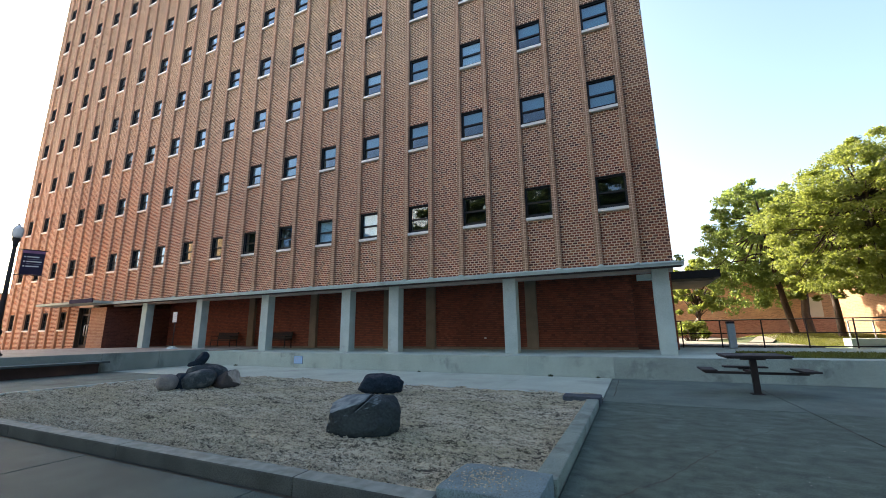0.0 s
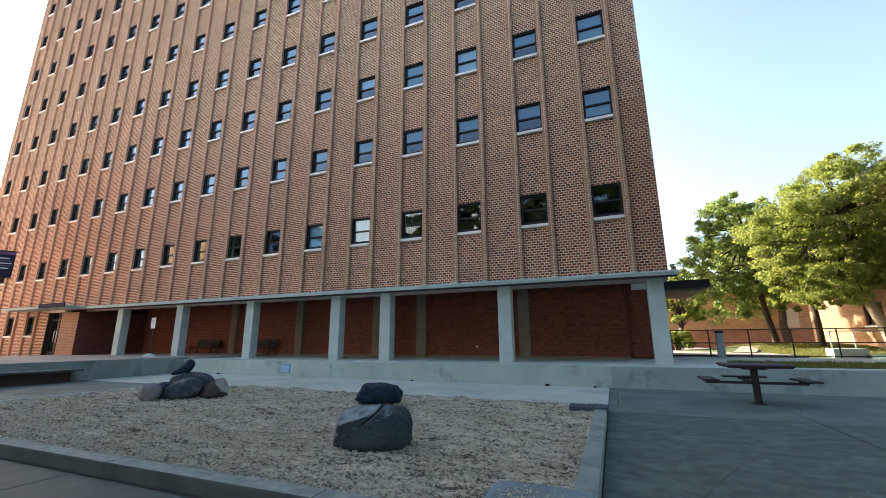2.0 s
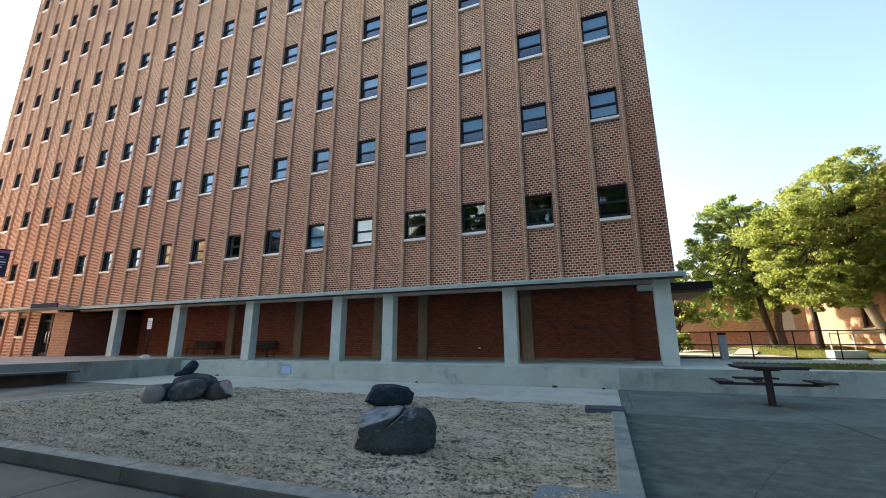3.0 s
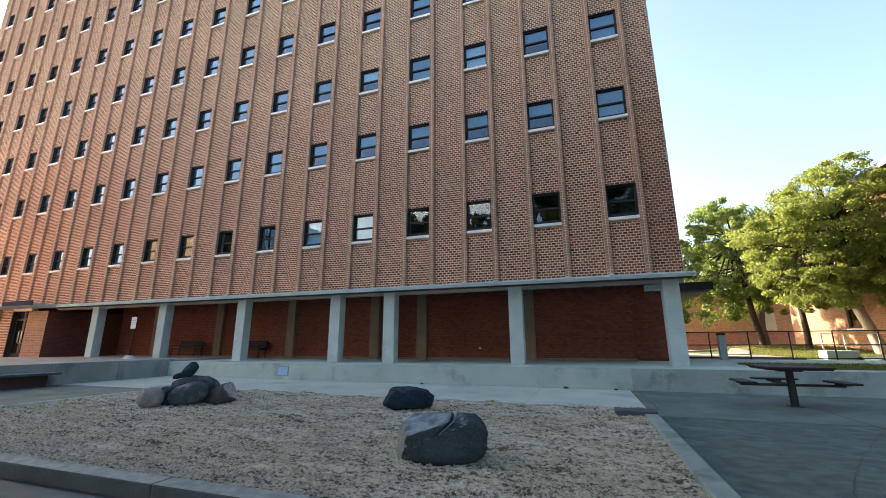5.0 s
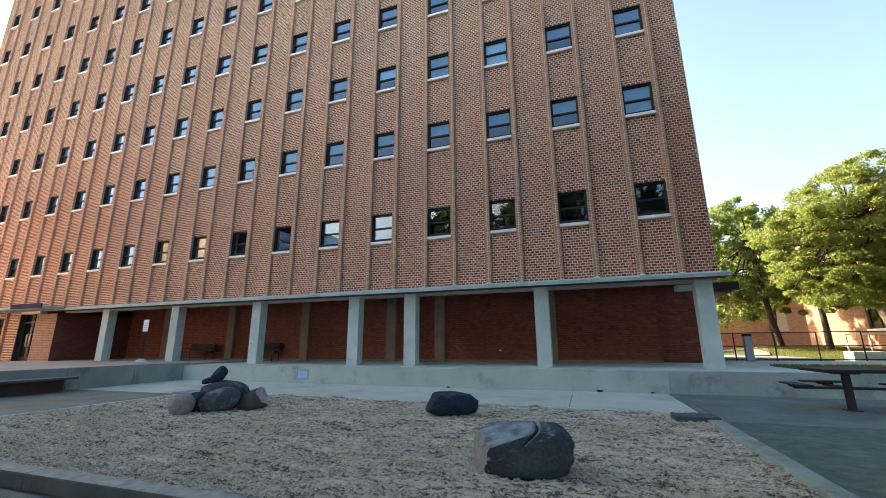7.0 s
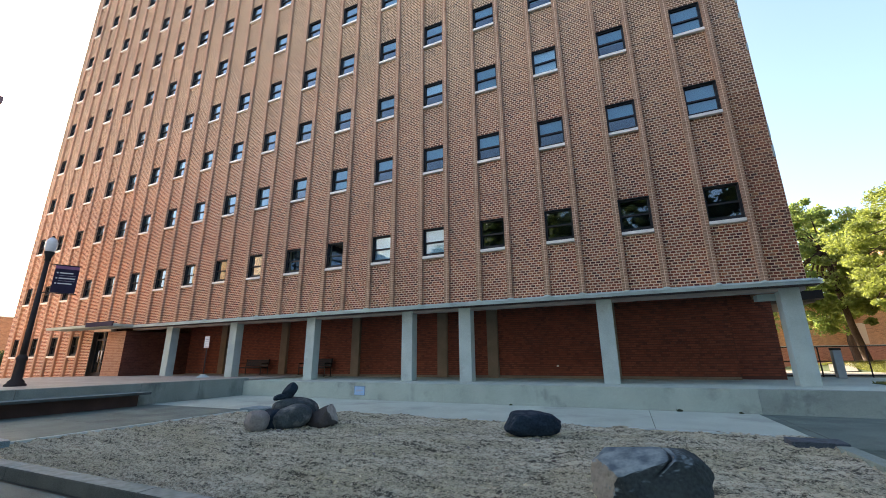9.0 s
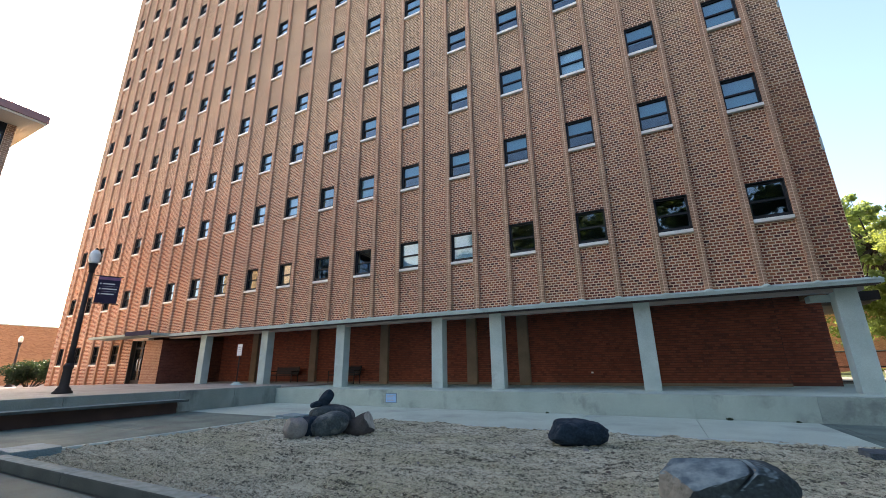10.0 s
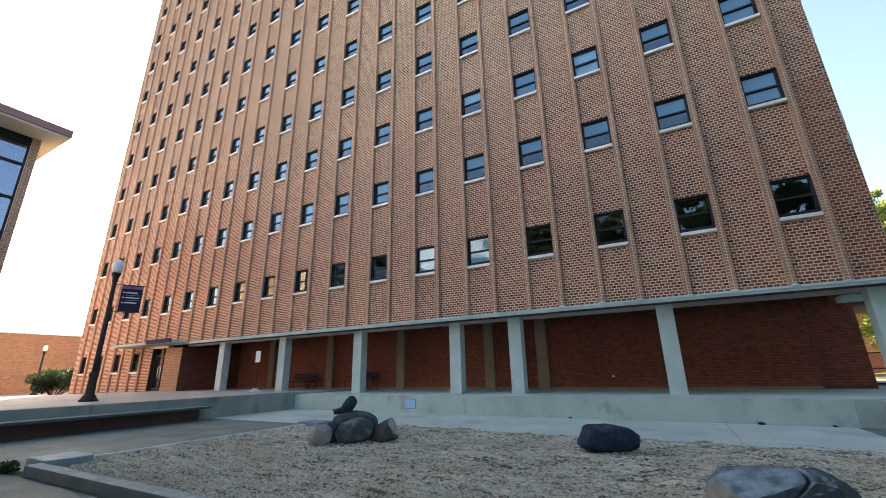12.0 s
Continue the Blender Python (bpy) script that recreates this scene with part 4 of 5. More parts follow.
pil_me = mesh_of("wall_pilaster", box(0, 0.46, 17.1, 17.32, TERR - 0.05, 3.52, bevel=0.01), M_PILASTER)
for c in COLS:
    ob = piece("column", col_me, tower, "square pale concrete column")
    ob.location.x = c
    if c < 0:
        piece("wall_pilaster", pil_me, tower, "dull concrete pilaster on the back wall").location.x = c
part("corbel", box(0.28, 0.95, 14.2, 14.6, 2.86, 3.02), M_CONC_PALE, tower)

# recessed ground-floor wall behind the columns
back = part("back_wall", box(-28.4, 0.15, 17.3, 17.6, 0, 3.52), M_MORTAR_RED, tower, "dark red brick wall with raked joints")
part("end_wall", box(0.14, 1.55, 17.9, 18.2, 0, 3.52), M_MORTAR_RED, tower)
part("end_return", box(0.0, 0.15, 17.6, 18.0, 0, 3.52), M_MORTAR_RED, tower)
rows = courses(-28.4, 0.15, TERR + 0.1, 3.52, 17.3, proud=0.035, joint=0.022, upright=0.004) + courses(0.15, 1.55, TERR + 0.1, 3.52, 17.9, proud=0.035, joint=0.022, upright=0.004)
ob = new("back_bricks", boxes_mesh("back_bricks", rows, M_BACK))
ob.parent = tower
tagged(ob, "dark red bricks with deep joints", kind="stuff")
part("skirting", box(-28.4, 0.15, 17.26, 17.3, TERR - 0.05, TERR + 0.09), M_PILASTER, tower)
part("pipe_outlet", box(-5.95, -5.87, 17.2, 17.3, 1.0, 1.06, bevel=0.01), M_SILL, tower, "small white outlet on the back wall")

# ground floor of the far end: brick down to the terrace, doorway and pier
DOOR_X, DOOR_Y = -31.75, FY + 0.22
gx_edges = [FX0] + [v for xc in [XC[i] for i in reversed(GROUND_WINDOWS)] for v in (xc - OPEN, xc + OPEN)] + [DOOR_X]
for a, b in zip(gx_edges[0::2], gx_edges[1::2]):
    part("wall_panel", box(a, b, FY, FY + 0.3, 0, 3.3), M_MORTAR, tower)
for i in GROUND_WINDOWS:
    part("wall_panel", box(XC[i] - OPEN, XC[i] + OPEN, FY, FY + 0.3, 0, 1.62), M_MORTAR, tower)
    part("wall_panel", box(XC[i] - OPEN, XC[i] + OPEN, FY, FY + 0.3, 1.62 + SILL_H + OPEN_H, 3.3), M_MORTAR, tower)
part("door_jamb", box(DOOR_X - 0.01, DOOR_X + 0.05, FY - 0.01, 14.0, 0.2, 3.05), M_DOOR, tower)
part("door_lintel", box(DOOR_X, -30.1, FY, FY + 0.3, 3.05, 3.3), M_MORTAR, tower)
rows = []
for k, (l, r) in enumerate(panels):
    if l < DOOR_X:
        rows += courses(l, min(r, DOOR_X), 0.2, 3.3, FY)
for i in GROUND_WINDOWS:
    rows += courses(XC[i] - RIB0, XC[i] + RIB0, 0.2, 1.62, FY) + courses(XC[i] - RIB0, XC[i] + RIB0, 1.62 + SILL_H + OPEN_H, 3.3, FY)
ob = new("lower_brickwork", boxes_mesh("lower_brickwork", rows, M_BRICK))
ob.parent = tower
tagged(ob, "brown bricks of the ground floor", kind="stuff")
for i in GROUND_WINDOWS:
    for side_sign in (-1, 1):
        l, r = sorted((XC[i] + side_sign * RIB0, XC[i] + side_sign * RIB1))
        part("rib", box(l, r, FY - RIB_D, FY - 0.001, 0.2, 3.3), M_RIB, tower)
# sides coloured dark red for their shade; the front bricks stay lighter
part("pier", box(-30.1, -28.4, FY - 0.1, 17.6, 0.2, 3.0), M_SHADEBRICK, tower)
rows = courses(-30.1, -28.4, 0.5, 3.0, FY - 0.1, joint=0.012)
ob = new("pier_bricks", boxes_mesh("pier_bricks", rows, M_RIB))
ob.parent = tower
tagged(ob, "orange bricks of the entrance pier", kind="stuff")
part("end_closure", box(FX0, FX0 + 0.3, FY + 0.3, 24, 0, 3.3), M_ORANGE, tower)
door = part("glazed_door", box(DOOR_X + 0.05, -30.12, DOOR_Y, DOOR_Y + 0.06, 0.55, 0.78), M_DOOR, tower, "dark glazed double door with a light above")
DW = (-30.12 - DOOR_X - 0.05) / 2
for k in (0, 1):
    a = DOOR_X + 0.05 + k * DW
    b = a + DW
    for u, v in ((a, a + 0.07), (b - 0.07, b)):
        part("stile", box(u, v, DOOR_Y - 0.02, DOOR_Y + 0.07, 0.78, 3.05), M_DOOR, door)
    part("door_rail", box(a + 0.07, b - 0.07, DOOR_Y - 0.02, DOOR_Y + 0.07, 2.55, 2.66), M_DOOR, door)
    part("door_pane", box(a + 0.07, b - 0.07, DOOR_Y + 0.02, DOOR_Y + 0.03, 0.78, 2.55), M_GLASS, door)
    part("fanlight", box(a + 0.07, b - 0.07, DOOR_Y + 0.02, DOOR_Y + 0.03, 2.66, 3.05), M_GLASS, door)
    x = DOOR_X + 0.05 + DW + (0.14 if k else -0.14)
    part("pull_handle", tube([(x, DOOR_Y - 0.03, 1.3), (x, DOOR_Y - 0.1, 1.36), (x, DOOR_Y - 0.1, 1.94), (x, DOOR_Y - 0.03, 2.0)], 0.03, 6), M_CHROME, door, "pale steel pull handle")
part("vestibule_wall", box(-32.2, -30.1, 16.4, 16.5, 0.3, 3.05), M_SHADEBRICK, tower)
canopy = part("entrance_canopy", box(-34.4, -27.7, 12.5, FY - 0.14, 3.16, 3.3, bevel=0.01), M_CONC, tower, "thin grey concrete entrance canopy")
part("canopy_sign", box(-30.2, -27.7, 12.44, 12.5, 3.18, 3.42, bevel=0.01), M_NAVY, tower, "dark navy sign panel over the door")

# brick pieces of the corner panel, one by one
meshes = {}
for l, r, y0, y1, za, zb in courses(panels[0][0], panels[0][1], FZ0, 9.3, FY):
    key = (round(r - l, 3), round(zb - za, 3))
    if key not in meshes:
        w, h = key
        meshes[key] = mesh_of("brick", box(0, w, -0.011, 0.002, 0, h), M_BRICK_ONE)
    b = new("brick", meshes[key])
    b.parent = front
    b.location = (l, FY - random.uniform(0, 0.003), za)

# ---- cracks in the paving ----
def crack(points, seed, width=0.0035):
    rnd = random.Random(seed)
    bm = bmesh.new()
    pts = []
    for (xa, ya), (xb, yb) in zip(points, points[1:]):
        for k in range(9):
            f = k / 9
            pts.append((xa + (xb - xa) * f + rnd.uniform(-0.014, 0.014), ya + (yb - ya) * f + rnd.uniform(-0.014, 0.014)))
    prev = None
    for i, (x, y) in enumerate(pts):
        w = width * rnd.uniform(0.4, 1.3)
        d = Vector((pts[min(i + 1, len(pts) - 1)][0] - pts[max(i - 1, 0)][0], pts[min(i + 1, len(pts) - 1)][1] - pts[max(i - 1, 0)][1], 0)).normalized()
        s = Vector((-d.y, d.x, 0)) * w
        cur = [bm.verts.new((x - s.x, y - s.y, 0.006)), bm.verts.new((x + s.x, y + s.y, 0.006))]
        if prev:
            bm.faces.new((prev[0], cur[0], cur[1], prev[1]))
        prev = cur
    part("crack", bm, M_DIRT, pavement, "thin dark crack in the paving")


crack([(-0.25, 3.6), (-0.02, 3.98), (0.15, 4.21), (0.49, 4.96), (0.72, 5.41), (1.22, 6.29)], 1, 0.005)
crack([(1.22, 6.29), (1.8, 7.2), (2.3, 7.98)], 8, 0.0035)
crack([(2.4, 12.3), (2.4, 9.0), (2.39, 6.4), (2.4, 2.0)], 9, 0.007)
crack([(-0.44, 12.3), (-0.44, 8.6)], 10, 0.007)
crack([(-4.6, 8.83), (-3.2, 8.81), (-2.4, 8.82), (-1.3, 8.8)], 6, 0.02)
crack([(-9.0, 8.83), (-7.6, 8.81), (-6.9, 8.82)], 7, 0.012)
crack([(3.2, 9.9), (3.2, 8.8), (3.5, 8.4)], 3, 0.005)
crack([(-14.9, 6.0), (-14.2, 7.1), (-13.4, 7.6)], 5)
spots, sizes = [], []
for _ in range(420):
    s = random.uniform(0.003, 0.009)
    spots.append((random.uniform(-0.5, 4.5), random.uniform(2.5, 11.5), 0.003)), sizes.append((s, s * random.uniform(0.4, 0.9), s * 0.35))
tagged(scatter_stones("paving_litter", spots, sizes, M_CHIP), "tiny pale chips and petals scattered over the paving", "litter", kind="stuff")

# ---- terrace furniture ----
bench = thing("concrete_bench", "long cantilevered concrete bench along the terrace wall", "bench")
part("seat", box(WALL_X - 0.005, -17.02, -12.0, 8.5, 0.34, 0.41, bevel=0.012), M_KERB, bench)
part("base", box(WALL_X + 0.001, -17.3, -12.0, 8.3, -0.02, 0.33), M_GRIME_SHADE, bench, "stained base under the seat, darkened further for shade")
plaque = thing("wall_plaque", "blue-grey metal plaque on the concrete ledge", "plaque")
part("border", box(-12.17, -11.72, LEDGE_Y - 0.018, LEDGE_Y + 0.001, 0.14, 0.45, bevel=0.005), M_PLAQUE_RIM, plaque, "worn dark blue metal border")
part("plate", box(-12.15, -11.74, LEDGE_Y - 0.022, LEDGE_Y - 0.016, 0.16, 0.43), M_PLAQUE, plaque)
for k in range(5):
    part("text_bar", box(-12.1, -11.8 - 0.06 * (k % 2), LEDGE_Y - 0.025, LEDGE_Y - 0.021, 0.375 - 0.042 * k, 0.388 - 0.042 * k), M_GREYPRINT, plaque)


def street_lamp(at, height, banner):
    lamp = thing("street_lamp", "dark iron lamp post with a milky acorn globe" + (" and banner" if banner else ""), "street lamp", at)
    h = height
    part("base", turned([(0.26, 0), (0.26, 0.05), (0.2, 0.1), (0.2, 0.14), (0.13, 0.22), (0.115, 0.75), (0.14, 0.8), (0.14, 0.86), (0.085, 0.95)]), M_BLACK, lamp)
    part("shaft", turned([(0.085, 0.94), (0.08, 1.4), (0.062, h - 0.9)]), M_BLACK, lamp)
    part("capital", turned([(0.062, h - 0.91), (0.09, h - 0.88), (0.075, h - 0.8), (0.13, h - 0.62), (0.14, h - 0.58)]), M_BLACK, lamp)
    part("globe", turned([(0.11, h - 0.58), (0.15, h - 0.5), (0.165, h - 0.38), (0.16, h - 0.28), (0.17, h - 0.265), (0.12, h - 0.14), (0.05, h - 0.07)]), M_GLOBE, lamp, "milky ribbed acorn globe")
    part("finial", turned([(0.06, h - 0.075), (0.05, h - 0.05), (0.015, h)]), M_BLACK, lamp)
    if banner:
        u = Vector((0.45, 0.89, 0)).normalized()
        for z in (h - 0.98, h - 1.95):
            part("banner_arm", tube([u * 0.05 + Vector((0, 0, z)), u * 0.92 + Vector((0, 0, z))], 0.016, 6), M_BLACK, lamp)
        turn = Matrix.Rotation(math.atan2(u.y, u.x), 4, "Z")
        cloth = box(0.24, 0.86, -0.006, 0.006, h - 1.93, h - 0.99)
        bmesh.ops.transform(cloth, matrix=turn, verts=cloth.verts)
        cloth = part("banner", cloth, M_NAVY, lamp, "navy directional banner with a purple top")
        band = box(0.24, 0.86, -0.01, 0.01, h - 1.11, h - 1.01)
        bmesh.ops.transform(band, matrix=turn, verts=band.verts)
        part("top_band", band, M_PURPLE, cloth)
        for k, w in enumerate((0.34, 0.42, 0.36)):
            z = h - 1.25 - 0.18 * k
            bm = box(0.38, 0.38 + w, -0.01, 0.01, z - 0.02, z + 0.02)
            add_box(bm, 0.3, 0.345, -0.01, 0.01, z - 0.025, z + 0.025)
            bmesh.ops.transform(bm, matrix=turn, verts=bm.verts)
            part("text_bar", bm, M_WHITE, cloth)
            if k < 2:
                bm = box(0.38, 0.8, -0.009, 0.009, z - 0.095, z - 0.085)
                bmesh.ops.transform(bm, matrix=turn, verts=bm.verts)
                part("text_bar", bm, M_GREYPRINT, cloth)
    return lamp


street_lamp((-20.8, 6.66, 0.62), 4.9, True)
street_lamp((-50.5, 14.4, 0.18), 4.1, False)
sign = thing("notice_sign", "white notice plate on a post in a concrete foot", "sign", (-21.2, 13.2, TERR))
part("post", tube([(0, 0, 0.1), (0, 0, 1.9)], 0.028, 8), M_STEEL, sign)
part("plate", box(-0.16, 0.16, -0.045, -0.03, 1.38, 1.9, bevel=0.004), M_WHITE, sign, "white plate with faint print")
for k in range(4):
    part("text_bar", box(-0.11, 0.11, -0.048, -0.044, 1.74 - 0.1 * k, 1.76 - 0.1 * k), M_GREYPRINT, sign)
part("foot", turned([(0.34, 0), (0.3, 0.05), (0.12, 0.18), (0.1, 0.2)]), M_CONC_PALE, sign, "conical concrete foot")


def park_bench(x, y):
    b = thing("park_bench", "dark slatted metal bench under the colonnade", "bench", (x, y, TERR), "benches under the colonnade")
    for sx in (-0.82, 0.82):
        part("leg", tube([(sx, -0.28, 0), (sx, -0.26, 0.42), (sx, -0.28, 0.62), (sx, 0.2, 0.62)], 0.025, 6), M_STEEL, b)
        part("leg", tube([(sx, 0.2, 0), (sx, 0.18, 0.45), (sx, 0.26, 0.86)], 0.025, 6), M_STEEL, b)
    for k in range(4):
        part("seat_slat", box(-0.85, 0.85, -0.27 + 0.115 * k, -0.162 + 0.115 * k, 0.4, 0.445), M_STEEL, b)
    for k in range(4):
        part("back_slat", box(-0.85, 0.85, 0.18 + 0.018 * k, 0.215 + 0.018 * k, 0.48 + 0.09 * k, 0.566 + 0.09 * k), M_STEEL, b)


park_bench(-22.0, 16.7)
park_bench(-17.75, 16.7)


# ---- picnic table ----
table = thing("picnic_table", "dark steel pedestal picnic table with three bench seats", "picnic table", (2.17, 10.33, 0))
bm = bmesh.new()
add_box(bm, -0.54, 0.54, -0.54, 0.54, 0.735, 0.775, bevel=0.018)
part("tabletop", bm, M_STEEL, table)
part("rim", box(-0.51, 0.51, -0.51, 0.51, 0.71, 0.735), M_STEEL, table)
part("pedestal", box(-0.055, 0.055, -0.055, 0.055, 0, 0.71, bevel=0.012), M_STEEL, table)
part("foot_plate", box(-0.11, 0.11, -0.11, 0.11, -0.004, 0.013, bevel=0.004), M_STEEL, table)
bm = box(-0.2, 0.2, -0.09, 0.09, 0.665, 0.71)
part("bracket", bm, M_STEEL, table)
for turn in (90, 0, -90):
    m = Matrix.Rotation(radians(turn), 4, "Z")
    arm = box(-0.032, 0.032, 0.07, 0.86, 0.38, 0.43, bevel=0.006)
    bmesh.ops.transform(arm, matrix=m, verts=arm.verts)
    part("arm", arm, M_STEEL, table)
    seat = box(-0.4, 0.4, 0.68, 0.95, 0.45, 0.485, bevel=0.012)
    bmesh.ops.transform(seat, matrix=m, verts=seat.verts)
    seat = part("seat", seat, M_STEEL, table)
    pad = box(-0.11, 0.11, 0.74, 0.9, 0.415, 0.45)
    bmesh.ops.transform(pad, matrix=m, verts=pad.verts)
    part("seat_bracket", pad, M_STEEL, seat)


# pale patches up the tower's corner
rnd = random.Random(12)
for k in range(34):
    z, h, w = 6.9 + 0.62 * k, rnd.uniform(0.2, 0.6), rnd.uniform(0.025, 0.06)
    if k > 7 or k in (0, 1, 6):
        part("mortar_patch", box(FX1 - w, FX1 + 0.004, FY - 0.016, FY + 0.01, z, z + h, bevel=0.004), M_CONC_PALE, tower)


# ---- plants ----
def leaf_cloud(name, centres, radii, count, size, material, parent=None, flat=0.75):
    """Small folded leaves around clump centres."""
    centres, radii = np.asarray(centres, float), np.asarray(radii, float)
    rng = np.random.default_rng(len(centres) * 7 + count)
    k = rng.integers(0, len(centres), count)
    d = rng.normal(size=(count, 3))
    d /= np.linalg.norm(d, axis=1)[:, None]
    p = centres[k] + d * (radii[k] * rng.random(count) ** 0.45)[:, None] * np.array([1, 1, flat])
    n = rng.normal(size=(count, 3)) + np.array([0, 0, 0.7])
    n /= np.linalg.norm(n, axis=1)[:, None]
    u = np.cross(n, rng.normal(size=(count, 3)))
    u /= np.linalg.norm(u, axis=1)[:, None]
    w = np.cross(n, u)
    s = size * rng.uniform(0.6, 1.35, count)[:, None]
    v = np.stack([p - u * s, p - w * s * 0.5 + n * s * 0.12, p + u * s, p + w * s * 0.5 + n * s * 0.12], 1).reshape(-1, 3)
    f = np.arange(count * 4).reshape(-1, 4)
    ob = new(name, from_arrays(name, v, f, material))
    ob.parent = parent
    return ob


def tree(at, trunk, crown, clumps, leaves, size, material, label, seed, trunk_r=0.22, hollow=0.55, bark=None, limbs=42, shape=None, flat=0.75):
    """trunk: bends of the trunk; crown: (centre, half sizes); limbs run from the trunk to the clumps; shape(q) thins the crown."""
    rnd = random.Random(seed)
    t = thing("tree", label, "tree", at, "trees on the lawn")
    pts = [Vector(p) for p in trunk]
    bm = bmesh.new()
    add_tube(bm, [pts[0] - Vector((0, 0, 0.3))] + pts, [trunk_r * 1.35] + [trunk_r * (1 - 0.5 * k / len(pts)) for k in range(len(pts))], 10)
    c, h = Vector(crown[0]), crown[1]
    centres, radii = [], []
    for k in range(clumps):
        while True:
            q = Vector([rnd.uniform(-1, 1) for _ in range(3)])
            if hollow < q.length < 1 and q.z > -0.85 and (shape is None or rnd.random() < shape(q)):
                break
        q *= 1 + 0.16 * noise.noise(q * 2.2 + Vector((seed, 0, 0)))
        p = c + Vector((q.x * h[0], q.y * h[1], q.z * h[2]))
        centres.append(p)
        radii.append(rnd.uniform(0.3, 0.7) * (h[0] + h[2]) / 9)
        if k % max(1, clumps // limbs) == 0:
            s = pts[-1] if rnd.random() < 0.55 else pts[-1].lerp(pts[-2], rnd.random())
            mid1 = s.lerp(p, 0.4) + Vector((0, 0, 0.3))
            # limbs always take the darker bark, so they look shaded
            part("limb", tube([s, mid1, p], [trunk_r * 0.34, trunk_r * 0.2, trunk_r * 0.05], 6), M_BARK, t)
    part("trunk", bm, bark or M_BARK, t)
    leaf_cloud("crown", centres, radii, leaves, size, material, t, flat)
    return t


# ---- lawn, path, rails and buildings past the tower ----
bm = bmesh.new()
LX, LY = np.linspace(-60, 60, 110), np.linspace(24.5, 90, 50)


def lawn_z(x, y):
    return 0.5 + 0.5 * math.exp(-((x - 9.5) / 5) ** 2 - ((y - 30) / 5) ** 2) + 0.06 * noise.noise(Vector((x * 0.3, y * 0.3, 0)))


vs = [[bm.verts.new((x, y, lawn_z(x, y))) for x in LX] for y in LY]
for a, b in zip(vs, vs[1:]):
    for k in range(len(a) - 1):
        bm.faces.new((a[k], a[k + 1], b[k + 1], b[k])).smooth = True
near_lawn = [[bm.verts.new((x, y, lawn_z(x, y))) for x in np.linspace(1.3, 60, 60)] for y in np.linspace(20.4, 24.5, 8)]
for a, b in zip(near_lawn, near_lawn[1:]):
    for k in range(len(a) - 1):
        bm.faces.new((a[k], a[k + 1], b[k + 1], b[k])).smooth = True
solid("lawn", bm, M_GRASS, "sunlit green lawn rising in a low mound", "lawn", "structure")
rng = np.random.default_rng(3)


def blades(name, x0, x1, y0, y1, zf, count, height, label):
    x, y = rng.uniform(x0, x1, count), rng.uniform(y0, y1, count)
    z = np.array([zf(a, b) for a, b in zip(x, y)])
    a = rng.uniform(0, 2 * np.pi, count)
    h = height * rng.uniform(0.5, 1.3, count)
    p = np.stack([x, y, z], 1)
    d = np.stack([np.cos(a), np.sin(a), np.zeros(count)], 1) * 0.018
    lean = np.stack([rng.normal(0, 0.4, count) * h, rng.normal(0, 0.4, count) * h, h], 1)
    v = np.stack([p - d, p + d, p + lean], 1).reshape(-1, 3)
    return tagged(new(name, from_arrays(name, v, np.arange(count * 3).reshape(-1, 3), M_BLADE)), label, "grass", kind="stuff")


blades("grass", 6.6, 12, 22.4, 36, lawn_z, 45000, 0.09, "short green grass of the lawn")
strip = solid("planting_strip", box(2.9, 40, 13.3, 15.9, TERR - 0.05, TERR + 0.01), M_GRASS, "narrow grass strip behind the ledge", "grass strip", "structure")
blades("strip_grass", 2.9, 16, 13.3, 15.9, lambda x, y: TERR, 14000, 0.07, "short green grass of the narrow strip")
solid("lawn_pavement", box(1.35, 6.6, 20.45, 45.6, 0.2, 0.62, bevel=0.02), M_PAVE_TAN, "sunlit tan concrete pavement beside the lawn", "pavement", "structure")
solid("lawn_path", box(8.9, 11.8, 20.2, 23.6, 0.2, 0.63, bevel=0.02), M_PAVE, "grey concrete path across the lawn", "path", "structure")
bm = bmesh.new()
prev = None
for k in range(13):
    x, y = 5.6 + 0.24 * k, 25.0 + 0.72 * k
    cur = [bm.verts.new((x + dx, y, lawn_z(x + dx, y) + dz)) for dx, dz in ((-0.5, 0.05), (0.5, 0.05), (0.5, -0.3), (-0.5, -0.3))]
    if prev:
        for j in range(4):
            bm.faces.new((prev[j], prev[(j + 1) % 4], cur[(j + 1) % 4], cur[j]))
    else:
        bm.faces.new(cur)
    prev = cur
bm.faces.new(prev[::-1])
solid("ramp_path", bm, M_PAVE_TAN, "narrow pale concrete path climbing the lawn", "path", "structure")
solid("retaining_block", box(7.9, 9.0, 21.9, 22.6, 0.3, 0.88, bevel=0.02), M_CONC_PALE, "pale sunlit concrete end block of the path", "concrete block")

fence = thing("steel_fence", "black steel post and rail fence along the walkway", "fence")
for k in range(12):
    x = 1.9 + 1.4 * k
    part("post", tube([(x, 20.3, 0.4), (x, 20.3, 1.66)], 0.025, 6), M_BLACK, fence)
for z in (1.66, 1.13, 0.62):
    part("rail", tube([(1.4, 20.3, z), (17.4, 20.3, z)], 0.02, 6), M_BLACK, fence)
rail = thing("hand_rail", "pale steel hand rail beside the path", "hand rail")
for x, y in ((8.3, 23.0), (9.1, 23.0), (10.3, 23.0), (11.4, 23.0)):
    part("post", tube([(x, y, 0.45), (x, y, 1.6)], 0.03, 6), M_CHROME, rail)
for z in (1.6, 1.1):
    part("rail", tube([(8.3, 23.0, z), (11.4, 23.0, z)], 0.025, 6), M_CHROME, rail)
